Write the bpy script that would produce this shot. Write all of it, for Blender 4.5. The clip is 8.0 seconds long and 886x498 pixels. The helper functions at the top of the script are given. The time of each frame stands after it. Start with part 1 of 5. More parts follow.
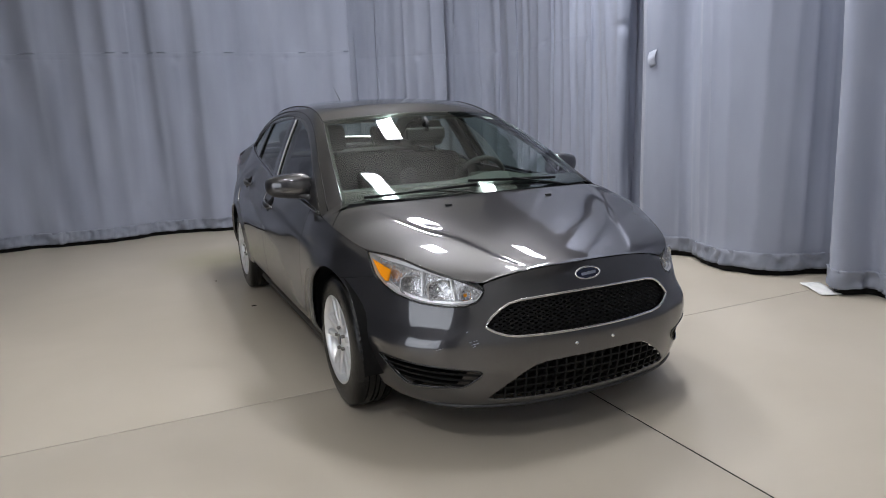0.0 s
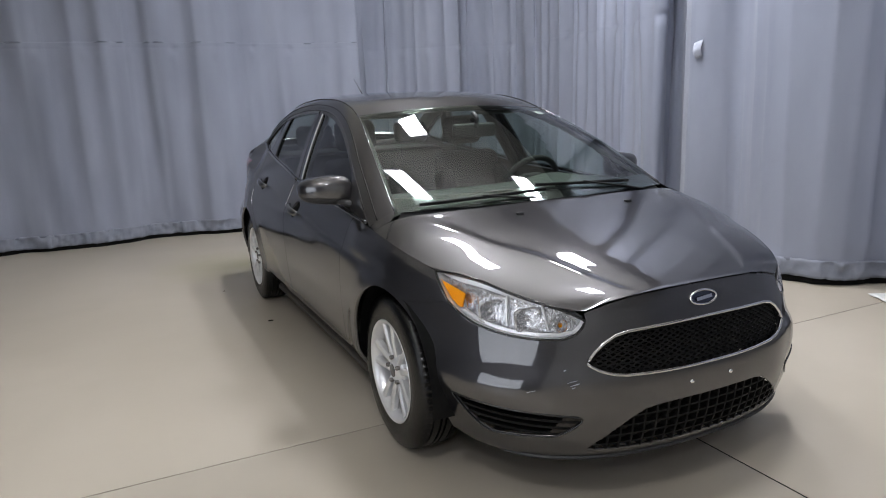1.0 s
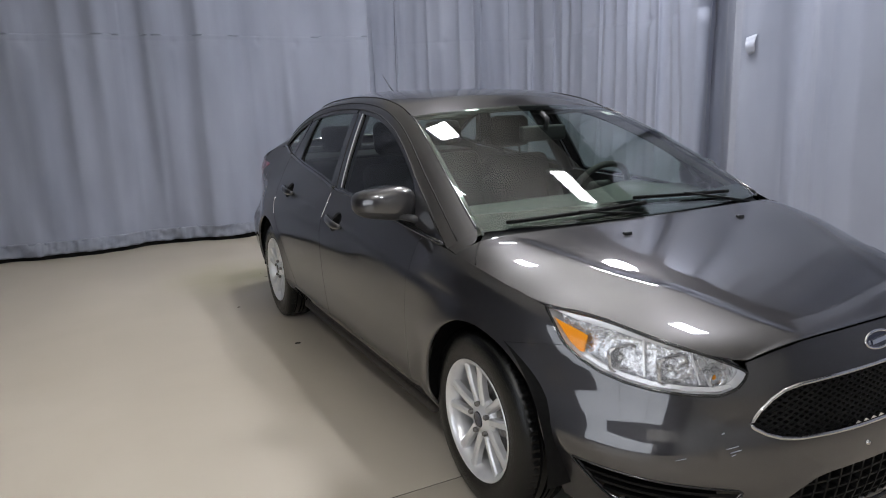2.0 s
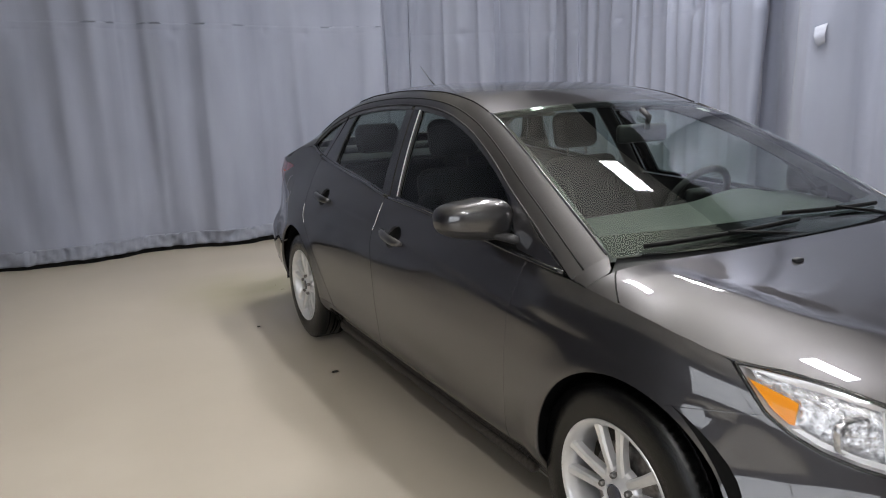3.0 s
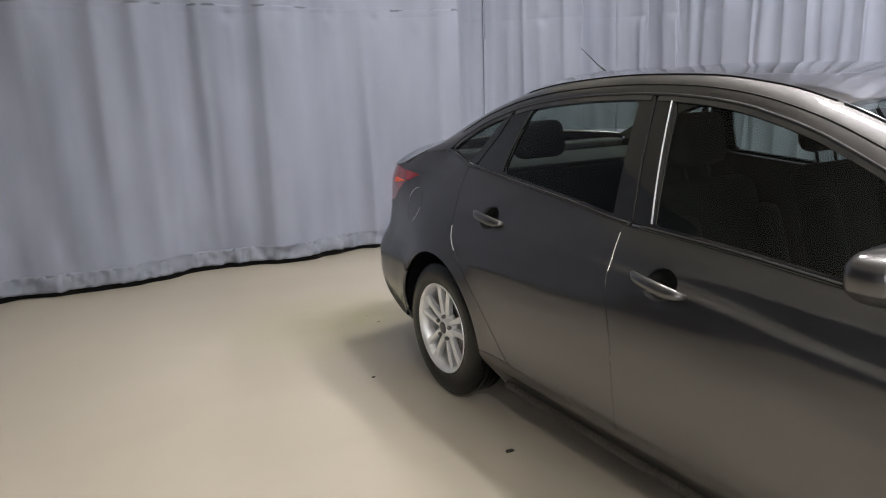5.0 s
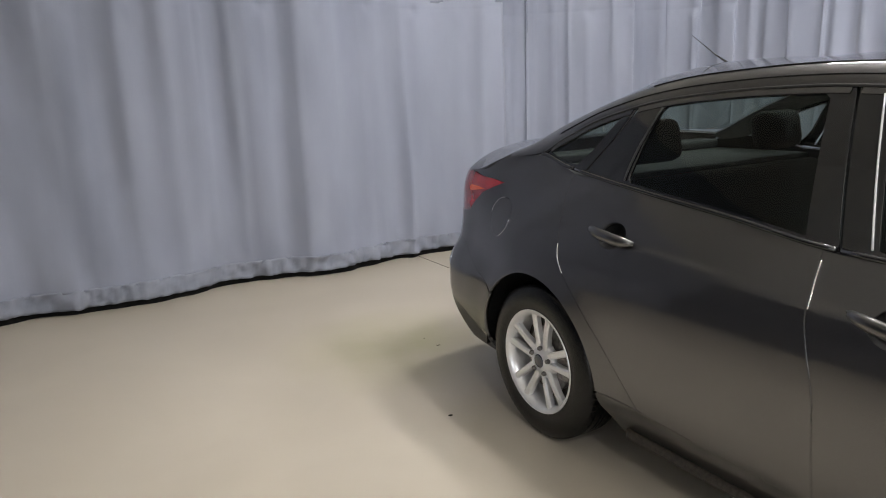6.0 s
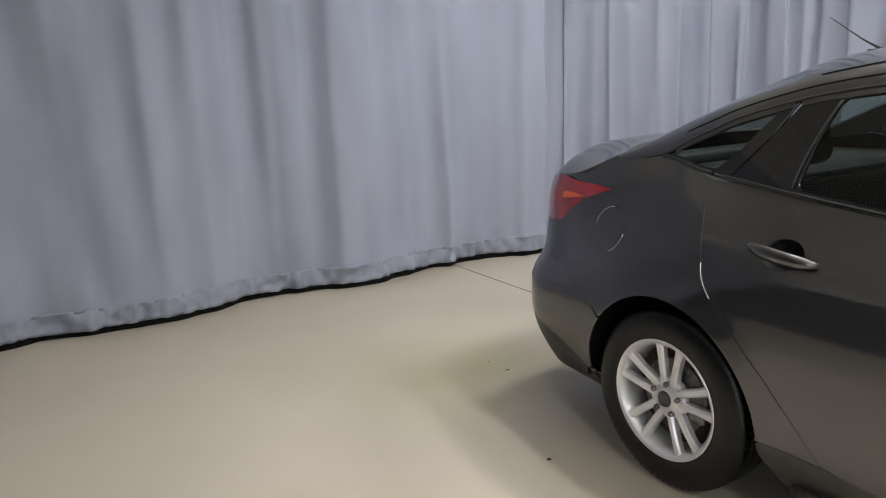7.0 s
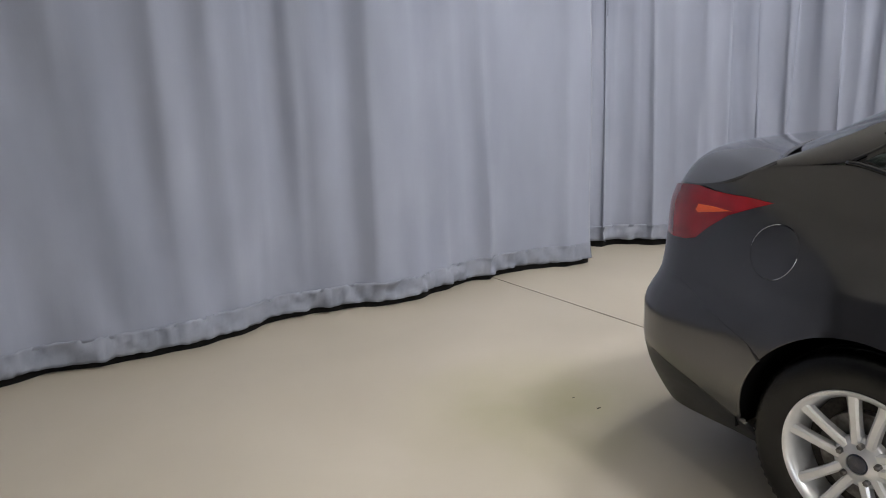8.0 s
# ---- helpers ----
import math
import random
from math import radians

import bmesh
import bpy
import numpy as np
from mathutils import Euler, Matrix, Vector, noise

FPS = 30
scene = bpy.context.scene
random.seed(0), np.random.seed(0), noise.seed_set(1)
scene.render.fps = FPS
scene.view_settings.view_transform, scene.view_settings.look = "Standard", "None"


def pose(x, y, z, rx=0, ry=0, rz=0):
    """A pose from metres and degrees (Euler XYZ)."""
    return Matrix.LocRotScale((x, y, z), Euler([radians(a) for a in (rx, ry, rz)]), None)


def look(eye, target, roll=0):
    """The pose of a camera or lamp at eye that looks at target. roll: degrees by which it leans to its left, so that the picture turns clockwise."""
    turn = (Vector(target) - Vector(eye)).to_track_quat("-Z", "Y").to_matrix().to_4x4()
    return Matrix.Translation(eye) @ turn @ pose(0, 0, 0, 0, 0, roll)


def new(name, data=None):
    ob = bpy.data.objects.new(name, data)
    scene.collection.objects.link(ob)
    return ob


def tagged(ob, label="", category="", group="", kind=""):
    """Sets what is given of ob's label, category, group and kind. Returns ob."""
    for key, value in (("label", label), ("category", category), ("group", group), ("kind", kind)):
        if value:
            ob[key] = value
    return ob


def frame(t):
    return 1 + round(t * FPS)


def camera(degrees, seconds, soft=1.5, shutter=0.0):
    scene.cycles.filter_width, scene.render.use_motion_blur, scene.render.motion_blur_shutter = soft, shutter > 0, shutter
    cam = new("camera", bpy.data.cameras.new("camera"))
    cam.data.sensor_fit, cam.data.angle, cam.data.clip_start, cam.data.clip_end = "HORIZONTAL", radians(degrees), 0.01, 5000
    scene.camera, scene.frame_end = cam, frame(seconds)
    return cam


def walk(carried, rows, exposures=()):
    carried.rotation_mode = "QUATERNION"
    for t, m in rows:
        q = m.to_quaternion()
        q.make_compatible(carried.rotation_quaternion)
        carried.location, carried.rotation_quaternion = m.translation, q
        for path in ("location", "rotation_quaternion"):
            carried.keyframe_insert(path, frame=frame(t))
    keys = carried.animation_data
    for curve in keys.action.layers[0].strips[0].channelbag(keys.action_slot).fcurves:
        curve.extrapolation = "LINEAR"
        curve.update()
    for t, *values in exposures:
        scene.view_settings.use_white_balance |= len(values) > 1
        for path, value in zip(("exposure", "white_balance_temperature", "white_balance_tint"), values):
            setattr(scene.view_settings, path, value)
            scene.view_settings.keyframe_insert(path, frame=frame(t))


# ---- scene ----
cam = camera(65.0, 8.0, 1.0)
PATH = [
    (0, (-1.66, -3.101, 1.386), (-0.856, -1.313, 0.986), -2.4),
    (0.5, (-1.702, -2.787, 1.386), (-0.882, -1.008, 0.98), -2.3),
    (1, (-1.773, -2.513, 1.382), (-0.932, -0.745, 0.971), -2.2),
    (1.5, (-1.857, -2.236, 1.393), (-0.993, -0.48, 0.977), -2.1),
    (3, (-2.036, -1.293, 1.407), (-1.105, 0.424, 0.975), -1.9),
    (3.5, (-2.108, -0.98, 1.403), (-1.165, 0.728, 0.962), -1.9),
    (4, (-2.172, -0.64, 1.4), (-1.227, 1.066, 0.958), -2.1),
    (4.5, (-2.264, -0.36, 1.401), (-1.319, 1.347, 0.96), -2.2),
    (6, (-2.446, 0.534, 1.393), (-1.495, 2.238, 0.954), -2.4),
    (6.5, (-2.526, 0.806, 1.405), (-1.564, 2.503, 0.964), -2.6),
    (7, (-2.592, 1.121, 1.385), (-1.607, 2.804, 0.943), -2.6),
    (7.5, (-2.658, 1.449, 1.395), (-1.649, 3.116, 0.945), -2.6),
    (8, (-2.714, 1.78, 1.386), (-1.677, 3.431, 0.939), -2.6),
]
EXPOSURES = [(0.0, -0.32, 6050, 12), (1.0, -0.30, 6050, 12), (3.0, -0.16, 6300, 12), (4.2, 0.10, 6500, 11), (8.0, 0.12, 6350, 11)]
walk(cam, [(t, look(eye, target, roll)) for t, eye, target, roll in PATH], EXPOSURES)

# ---- light ----
world = bpy.data.worlds.new("hall")
scene.world = world
world.use_nodes = True
world.node_tree.nodes["Background"].inputs[0].default_value = (0.5, 0.55, 0.6, 1)
world.node_tree.nodes["Background"].inputs[1].default_value = 0.02


# ---- materials ----
def material(name, colour, rough=0.5, metal=0.0, **more):
    """A Principled material; more: its other inputs by name with underscores."""
    m = bpy.data.materials.new(name)
    m.use_nodes = True
    b = m.node_tree.nodes["Principled BSDF"]
    b.inputs["Base Color"].default_value = (*colour, 1)
    b.inputs["Roughness"].default_value = rough
    b.inputs["Metallic"].default_value = metal
    for key, value in more.items():
        b.inputs[key.replace("_", " ")].default_value = value
    return m


def vary(m, colour_a, colour_b, scale, detail=4.0, bump=0.0, bump_scale=None, rough=None, distort=0.0, stretch=(1, 1, 1)):
    """Lets a material's colour run between two tones in a noise, with a finer noise for relief."""
    t = m.node_tree
    b = t.nodes["Principled BSDF"]
    place = t.nodes.new("ShaderNodeTexCoord")
    mapping = t.nodes.new("ShaderNodeMapping")
    mapping.inputs["Scale"].default_value = stretch
    t.links.new(place.outputs["Object"], mapping.inputs["Vector"])
    n = t.nodes.new("ShaderNodeTexNoise")
    n.inputs["Scale"].default_value, n.inputs["Detail"].default_value = scale, detail
    n.inputs["Distortion"].default_value = distort
    t.links.new(mapping.outputs[0], n.inputs["Vector"])
    ramp = t.nodes.new("ShaderNodeValToRGB")
    ramp.color_ramp.elements[0].position, ramp.color_ramp.elements[1].position = 0.3, 0.7
    ramp.color_ramp.elements[0].color, ramp.color_ramp.elements[1].color = (*colour_a, 1), (*colour_b, 1)
    t.links.new(n.outputs["Fac"], ramp.inputs["Fac"])
    t.links.new(ramp.outputs["Color"], b.inputs["Base Color"])
    if bump:
        fine = t.nodes.new("ShaderNodeTexNoise")
        fine.inputs["Scale"].default_value, fine.inputs["Detail"].default_value = bump_scale or scale * 20, 5.0
        t.links.new(mapping.outputs[0], fine.inputs["Vector"])
        k = t.nodes.new("ShaderNodeBump")
        k.inputs["Strength"].default_value, k.inputs["Distance"].default_value = bump, 0.004
        t.links.new(fine.outputs["Fac"], k.inputs["Height"])
        t.links.new(k.outputs["Normal"], b.inputs["Normal"])
    if rough:
        span = t.nodes.new("ShaderNodeMapRange")
        span.inputs["To Min"].default_value, span.inputs["To Max"].default_value = rough
        t.links.new(n.outputs["Fac"], span.inputs["Value"])
        t.links.new(span.outputs["Result"], b.inputs["Roughness"])
    return m


def pane(name, tint, gloss=1.0):
    """Thin glass: what lies behind it, tinted, under a mirror image that grows towards grazing."""
    m = bpy.data.materials.new(name)
    m.use_nodes = True
    t = m.node_tree
    t.nodes.remove(t.nodes["Principled BSDF"])
    clear, shine, mix, facing, power, lift = (t.nodes.new(k) for k in ("ShaderNodeBsdfTransparent", "ShaderNodeBsdfGlossy", "ShaderNodeMixShader", "ShaderNodeLayerWeight", "ShaderNodeMath", "ShaderNodeMath"))
    clear.inputs["Color"].default_value = (*tint, 1)
    shine.inputs["Roughness"].default_value = 0.0
    shine.inputs["Color"].default_value = (gloss, gloss, gloss, 1)
    facing.inputs["Blend"].default_value = 0.5
    power.operation, lift.operation = "POWER", "MULTIPLY_ADD"
    power.inputs[1].default_value = 5.0
    lift.inputs[1].default_value, lift.inputs[2].default_value = 0.9, 0.028
    t.links.new(facing.outputs["Facing"], power.inputs[0])
    t.links.new(power.outputs[0], lift.inputs[0])
    t.links.new(lift.outputs[0], mix.inputs[0])
    t.links.new(clear.outputs[0], mix.inputs[1])
    t.links.new(shine.outputs[0], mix.inputs[2])
    t.links.new(mix.outputs[0], t.nodes["Material Output"].inputs["Surface"])
    return m


PAINT = vary(material("dark_grey_metallic_paint", (0.04, 0.039, 0.042), 0.36, 0.9, Coat_Weight=1.0, Coat_Roughness=0.004, Coat_IOR=1.95, Specular_Tint=(0.4, 0.4, 0.4, 1)), (0.046, 0.044, 0.047), (0.066, 0.064, 0.068), 900.0, 1.0)
GLOSS_BLACK = material("gloss_black", (0.008, 0.008, 0.009), 0.08, Coat_Weight=0.5)
PLASTIC = vary(material("black_plastic", (0.02, 0.02, 0.021), 0.5), (0.016, 0.016, 0.017), (0.026, 0.026, 0.028), 40.0, bump=0.2, bump_scale=500.0)
RUBBER = vary(material("tyre_rubber", (0.008, 0.008, 0.008), 0.24, Specular_IOR_Level=0.4), (0.002, 0.002, 0.002), (0.005, 0.005, 0.005), 30.0, bump=0.25, bump_scale=300.0)
CHROME = material("chrome", (0.75, 0.75, 0.76), 0.08, 1.0)
ALLOY = vary(material("silver_alloy", (0.74, 0.74, 0.75), 0.28, 0.5, Coat_Weight=0.6, Coat_Roughness=0.06), (0.70, 0.70, 0.71), (0.78, 0.78, 0.79), 25.0)
STEEL = vary(material("brake_steel", (0.2, 0.19, 0.18), 0.45, 0.9), (0.12, 0.11, 0.1), (0.26, 0.25, 0.24), 60.0)
REFLECTOR = vary(material("lamp_reflector", (0.85, 0.85, 0.87), 0.12, 0.8), (0.35, 0.35, 0.36), (0.95, 0.95, 0.97), 70.0, bump=1.0, bump_scale=70.0)
BRIGHT = vary(material("satin_bright_plating", (0.9, 0.9, 0.9), 0.22, 0.35, Coat_Weight=0.6), (0.78, 0.78, 0.80), (0.9, 0.9, 0.92), 20.0)
AMBER = material("amber_plastic", (1.0, 0.36, 0.004), 0.3, Specular_IOR_Level=0.2)
RED = vary(material("red_lamp_plastic", (0.3, 0.004, 0.01), 0.12, Coat_Weight=1.0), (0.24, 0.003, 0.008), (0.38, 0.005, 0.012), 12.0)
RED_GLINT = material("glint_red_plastic", (1.0, 0.13, 0.03), 0.25, Coat_Weight=1.0)
CLEAR = pane("clear_lamp_cover", (0.97, 0.97, 0.97))
GLASS = pane("windscreen_glass", (0.64, 0.72, 0.67))
TINTED = pane("tinted_side_glass", (0.52, 0.58, 0.55))
MIRROR = material("mirror_glass", (0.85, 0.86, 0.87), 0.02, 1.0)
CLOTH = vary(material("charcoal_seat_cloth", (0.02, 0.02, 0.022), 0.9), (0.0055, 0.0055, 0.006), (0.0075, 0.0075, 0.008), 260.0)
TRIM = vary(material("dark_cabin_trim", (0.03, 0.03, 0.031), 0.6), (0.016, 0.016, 0.0165), (0.021, 0.021, 0.022), 160.0)
LINER = vary(material("pale_headliner", (0.42, 0.41, 0.39), 0.95), (0.15, 0.15, 0.14), (0.20, 0.20, 0.185), 40.0, bump=0.2, bump_scale=600.0)
DASH = vary(material("grey_dash_skin", (0.12, 0.125, 0.118), 0.6), (0.050, 0.056, 0.050), (0.066, 0.074, 0.066), 30.0, bump=0.3, bump_scale=600.0)
NOSE_BLACK = vary(material("matt_black_plastic", (0.006, 0.006, 0.006), 0.55, Specular_IOR_Level=0.15), (0.004, 0.004, 0.004), (0.008, 0.008, 0.008), 50.0)
BLUE_BADGE = material("dark_blue_enamel", (0.006, 0.010, 0.035), 0.15, Coat_Weight=1.0)
FLOOR = vary(material("beige_coated_concrete", (0.5, 0.46, 0.4), 0.42), (0.425, 0.380, 0.307), (0.492, 0.443, 0.366), 0.9, 6.0, bump=0.04, bump_scale=60.0, rough=(0.36, 0.5), distort=0.4)


def tint_patch(m, place, reach, colour, amount):
    """A soft-edged, uneven change of tone round a place on a floor."""
    t = m.node_tree
    b = t.nodes["Principled BSDF"]
    before = b.inputs["Base Color"].links[0].from_socket
    where, far, span, rough_edge, scale, mix = (t.nodes.new(k) for k in ("ShaderNodeTexCoord", "ShaderNodeVectorMath", "ShaderNodeMapRange", "ShaderNodeTexNoise", "ShaderNodeMath", "ShaderNodeMix"))
    far.operation, scale.operation, mix.data_type = "DISTANCE", "MULTIPLY", "RGBA"
    far.inputs[1].default_value = place
    rough_edge.inputs["Scale"].default_value, rough_edge.inputs["Detail"].default_value = 2.5, 4.0
    span.inputs["From Min"].default_value, span.inputs["From Max"].default_value = reach, 0.1
    span.inputs["To Min"].default_value, span.inputs["To Max"].default_value = 0.0, 2.0 * amount
    t.links.new(where.outputs["Object"], far.inputs[0])
    t.links.new(where.outputs["Object"], rough_edge.inputs["Vector"])
    t.links.new(far.outputs["Value"], span.inputs["Value"])
    t.links.new(span.outputs["Result"], scale.inputs[0])
    t.links.new(rough_edge.outputs["Fac"], scale.inputs[1])
    t.links.new(scale.outputs[0], mix.inputs["Factor"])
    t.links.new(before, mix.inputs["A"])
    mix.inputs["B"].default_value = (*colour, 1)
    t.links.new(mix.outputs["Result"], b.inputs["Base Color"])


# Yellowish, darker patch on the floor near the car's tail.
tint_patch(FLOOR, (-0.85, 3.95, 0.0), 0.75, (0.36, 0.335, 0.20), 0.7)
JOINT = vary(material("dark_joint_filler", (0.03, 0.028, 0.025), 0.9), (0.008, 0.0075, 0.007), (0.02, 0.018, 0.016), 20.0)
FABRIC = vary(material("blue_grey_curtain_cloth", (0.27, 0.29, 0.36), 0.85, Sheen_Weight=0.15), (0.234, 0.253, 0.320), (0.294, 0.316, 0.392), 2.2, 7.0, bump=0.25, bump_scale=14.0, stretch=(1, 1, 0.35))
HEM = vary(material("curtain_hem_cloth", (0.29, 0.305, 0.35), 0.85), (0.205, 0.221, 0.272), (0.275, 0.294, 0.352), 6.0, 6.0, bump=0.4, bump_scale=25.0)
WALL = vary(material("dark_wall_paint", (0.03, 0.03, 0.032), 0.9), (0.025, 0.025, 0.027), (0.036, 0.036, 0.038), 3.0)
WEST_WALL = vary(material("dark_blue_grey_wall_paint", (0.08, 0.085, 0.10), 0.9), (0.07, 0.075, 0.09), (0.09, 0.096, 0.115), 2.0)
PALE_WALL = vary(material("pale_wall_paint", (0.55, 0.56, 0.57), 0.8), (0.52, 0.53, 0.54), (0.58, 0.59, 0.6), 2.0)
CEILING = vary(material("cream_ceiling_paint", (0.75, 0.73, 0.68), 0.9), (0.72, 0.70, 0.64), (0.80, 0.78, 0.72), 1.5)
PAPER = vary(material("white_paper", (0.75, 0.75, 0.73), 0.8), (0.7, 0.7, 0.68), (0.8, 0.8, 0.78), 20.0)
HOUSING = material("white_lamp_housing", (0.75, 0.75, 0.75), 0.4)
LINING = vary(material("pale_lining_cloth", (0.5, 0.52, 0.58), 0.85), (0.32, 0.34, 0.41), (0.40, 0.42, 0.49), 25.0, bump=0.3, bump_scale=60.0)
GRIT = vary(material("dark_grit", (0.03, 0.025, 0.02), 0.9), (0.02, 0.016, 0.012), (0.06, 0.05, 0.04), 80.0)


def glow(name, strength, colour=(1.0, 0.985, 0.965)):
    m = bpy.data.materials.new(name)
    m.use_nodes = True
    b = m.node_tree.nodes["Principled BSDF"]
    b.inputs["Base Color"].default_value = (0.9, 0.9, 0.9, 1)
    b.inputs["Emission Color"].default_value = (*colour, 1)
    b.inputs["Emission Strength"].default_value = strength
    return m


LAMP = glow("lamp_diffuser", 25.0)
ADDED_GLOW = glow("added_glow_pane", 1.7, (0.9, 0.95, 1.0))


# ---- mesh helpers ----
def part(name, bm, mat, parent=None, label="", sharp=None):
    """Links a bmesh as one mesh object under a thing or a part."""
    data = bpy.data.meshes.new(name)
    bm.to_mesh(data)
    bm.free()
    ob = new(name, data)
    data.materials.append(mat)
    data.shade_smooth()
    if sharp is not None:
        data.set_sharp_from_angle(angle=radians(sharp))
    if parent:
        ob.parent = parent
    return tagged(ob, label)


def raw(name, verts, faces, mat, parent=None, label="", normals=None, sharp=None):
    data = bpy.data.meshes.new(name)
    data.from_pydata([tuple(v) for v in verts], [], faces)
    data.materials.append(mat)
    data.shade_smooth()
    if sharp is not None:
        data.set_sharp_from_angle(angle=radians(sharp))
    if normals is not None:
        data.normals_split_custom_set_from_vertices([tuple(n) for n in normals])
    ob = new(name, data)
    if parent:
        ob.parent = parent
    return tagged(ob, label)


def box(bm, x0, y0, z0, x1, y1, z1, bevel=0.0, m=None):
    """A box between two corners, with rounded edges."""
    made = bmesh.ops.create_cube(bm, size=1.0)["verts"]
    bmesh.ops.scale(bm, vec=(x1 - x0, y1 - y0, z1 - z0), verts=made)
    bmesh.ops.translate(bm, vec=((x0 + x1) / 2, (y0 + y1) / 2, (z0 + z1) / 2), verts=made)
    if bevel:
        edges = list({e for v in made for e in v.link_edges})
        done = bmesh.ops.bevel(bm, geom=edges, offset=bevel, segments=3, profile=0.5, affect="EDGES")
        made = list({v for f in done["faces"] for v in f.verts} | {v for v in made if v.is_valid})
    if m:
        bmesh.ops.transform(bm, matrix=m, verts=made)
    return made


def lathe(bm, profile, n=64, axis_x=0.0, teeth=None):
    """Turns a profile of (radius, offset) round the x axis; teeth: rings whose radius is notched."""
    rings = []
    for k, (r, x) in enumerate(profile):
        row = []
        for i in range(n):
            a = 2 * math.pi * i / n
            rr = r - (teeth[k] if teeth and k in teeth and i % 2 else 0.0)
            row.append(bm.verts.new((axis_x + x, rr * math.cos(a), rr * math.sin(a))))
        rings.append(row)
    for a, b in zip(rings, rings[1:]):
        for i in range(n):
            bm.faces.new((a[i], a[(i + 1) % n], b[(i + 1) % n], b[i]))
    bmesh.ops.recalc_face_normals(bm, faces=bm.faces[:])
    return rings


def tube(bm, path, r, n=8, closed=False, flat=1.0):
    """A round bar along a path."""
    path = [Vector(p) for p in path]
    rows = []
    count = len(path)
    for i, p in enumerate(path):
        before = path[i - 1] if i or closed else p
        after = path[(i + 1) % count] if i < count - 1 or closed else p
        ahead = (after - before).normalized()
        up = Vector((0, 0, 1)) if abs(ahead.z) < 0.95 else Vector((1, 0, 0))
        a = ahead.cross(up).normalized()
        b = a.cross(ahead).normalized()
        rr = float(r[i] if isinstance(r, (list, tuple)) else r)
        rows.append([bm.verts.new(p + rr * (math.cos(2 * math.pi * k / n) * a + flat * math.sin(2 * math.pi * k / n) * b)) for k in range(n)])
    pairs = list(zip(rows, rows[1:])) + ([(rows[-1], rows[0])] if closed else [])
    for a, b in pairs:
        for k in range(n):
            bm.faces.new((a[k], a[(k + 1) % n], b[(k + 1) % n], b[k]))
    if not closed:
        bm.faces.new(rows[0][::-1])
        bm.faces.new(rows[-1])
    bmesh.ops.recalc_face_normals(bm, faces=bm.faces[:])


def inside(poly, pts):
    """Which of the points lie within a polygon."""
    poly, pts = np.asarray(poly, float), np.asarray(pts, float)
    hit = np.zeros(len(pts), bool)
    a = poly
    b = np.roll(poly, -1, axis=0)
    for (x0, y0), (x1, y1) in zip(a, b):
        if y0 == y1:
            continue
        cross = ((pts[:, 1] > min(y0, y1)) & (pts[:, 1] <= max(y0, y1)) & (pts[:, 0] < x0 + (pts[:, 1] - y0) * (x1 - x0) / (y1 - y0)))
        hit ^= cross
    return hit


def dense(poly, step, closed=True):
    out = []
    n = len(poly)
    for i in range(n if closed else n - 1):
        a, b = np.array(poly[i], float), np.array(poly[(i + 1) % n], float)
        k = max(1, int(math.ceil(np.linalg.norm(b - a) / step)))
        out += [tuple(a + (b - a) * j / k) for j in range(k)]
    return out if closed else out + [tuple(poly[-1])]


def rounded(poly, r, n=4):
    """A polygon with its corners cut round."""
    out = []
    count = len(poly)
    for i in range(count):
        p, a, b = (np.array(poly[j % count], float) for j in (i, i - 1, i + 1))
        la, lb = np.linalg.norm(a - p), np.linalg.norm(b - p)
        d = min(r, la * 0.45, lb * 0.45)
        s, e = p + (a - p) / la * d, p + (b - p) / lb * d
        out += [tuple((1 - t) ** 2 * s + 2 * t * (1 - t) * p + t * t * e) for t in np.linspace(0, 1, n)]
    return out


def shifted(poly, d):
    """A polygon moved inwards by d (outwards if negative)."""
    p = np.array(poly, float)
    area = np.sum(p[:, 0] * np.roll(p[:, 1], -1) - np.roll(p[:, 0], -1) * p[:, 1])
    t = np.roll(p, -1, axis=0) - np.roll(p, 1, axis=0)
    t /= np.maximum(np.linalg.norm(t, axis=1, keepdims=True), 1e-9)
    n = np.c_[-t[:, 1], t[:, 0]] * (1 if area > 0 else -1)
    return [tuple(v) for v in p + n * d]


def steer(fn, u, v, sign):
    """Place and outward normal of a surface."""
    e = 0.004
    p = np.array(fn(u, v), float)
    n = np.cross(np.array(fn(u + e, v)) - np.array(fn(u - e, v)), np.array(fn(u, v + e)) - np.array(fn(u, v - e)))
    n /= max(np.linalg.norm(n), 1e-12)
    if np.dot(n, p - np.array([0, min(max(p[1], 0.2), 2.9), 0.55])) < 0:
        n = -n
    return p * (sign, 1, 1), n * (sign, 1, 1)


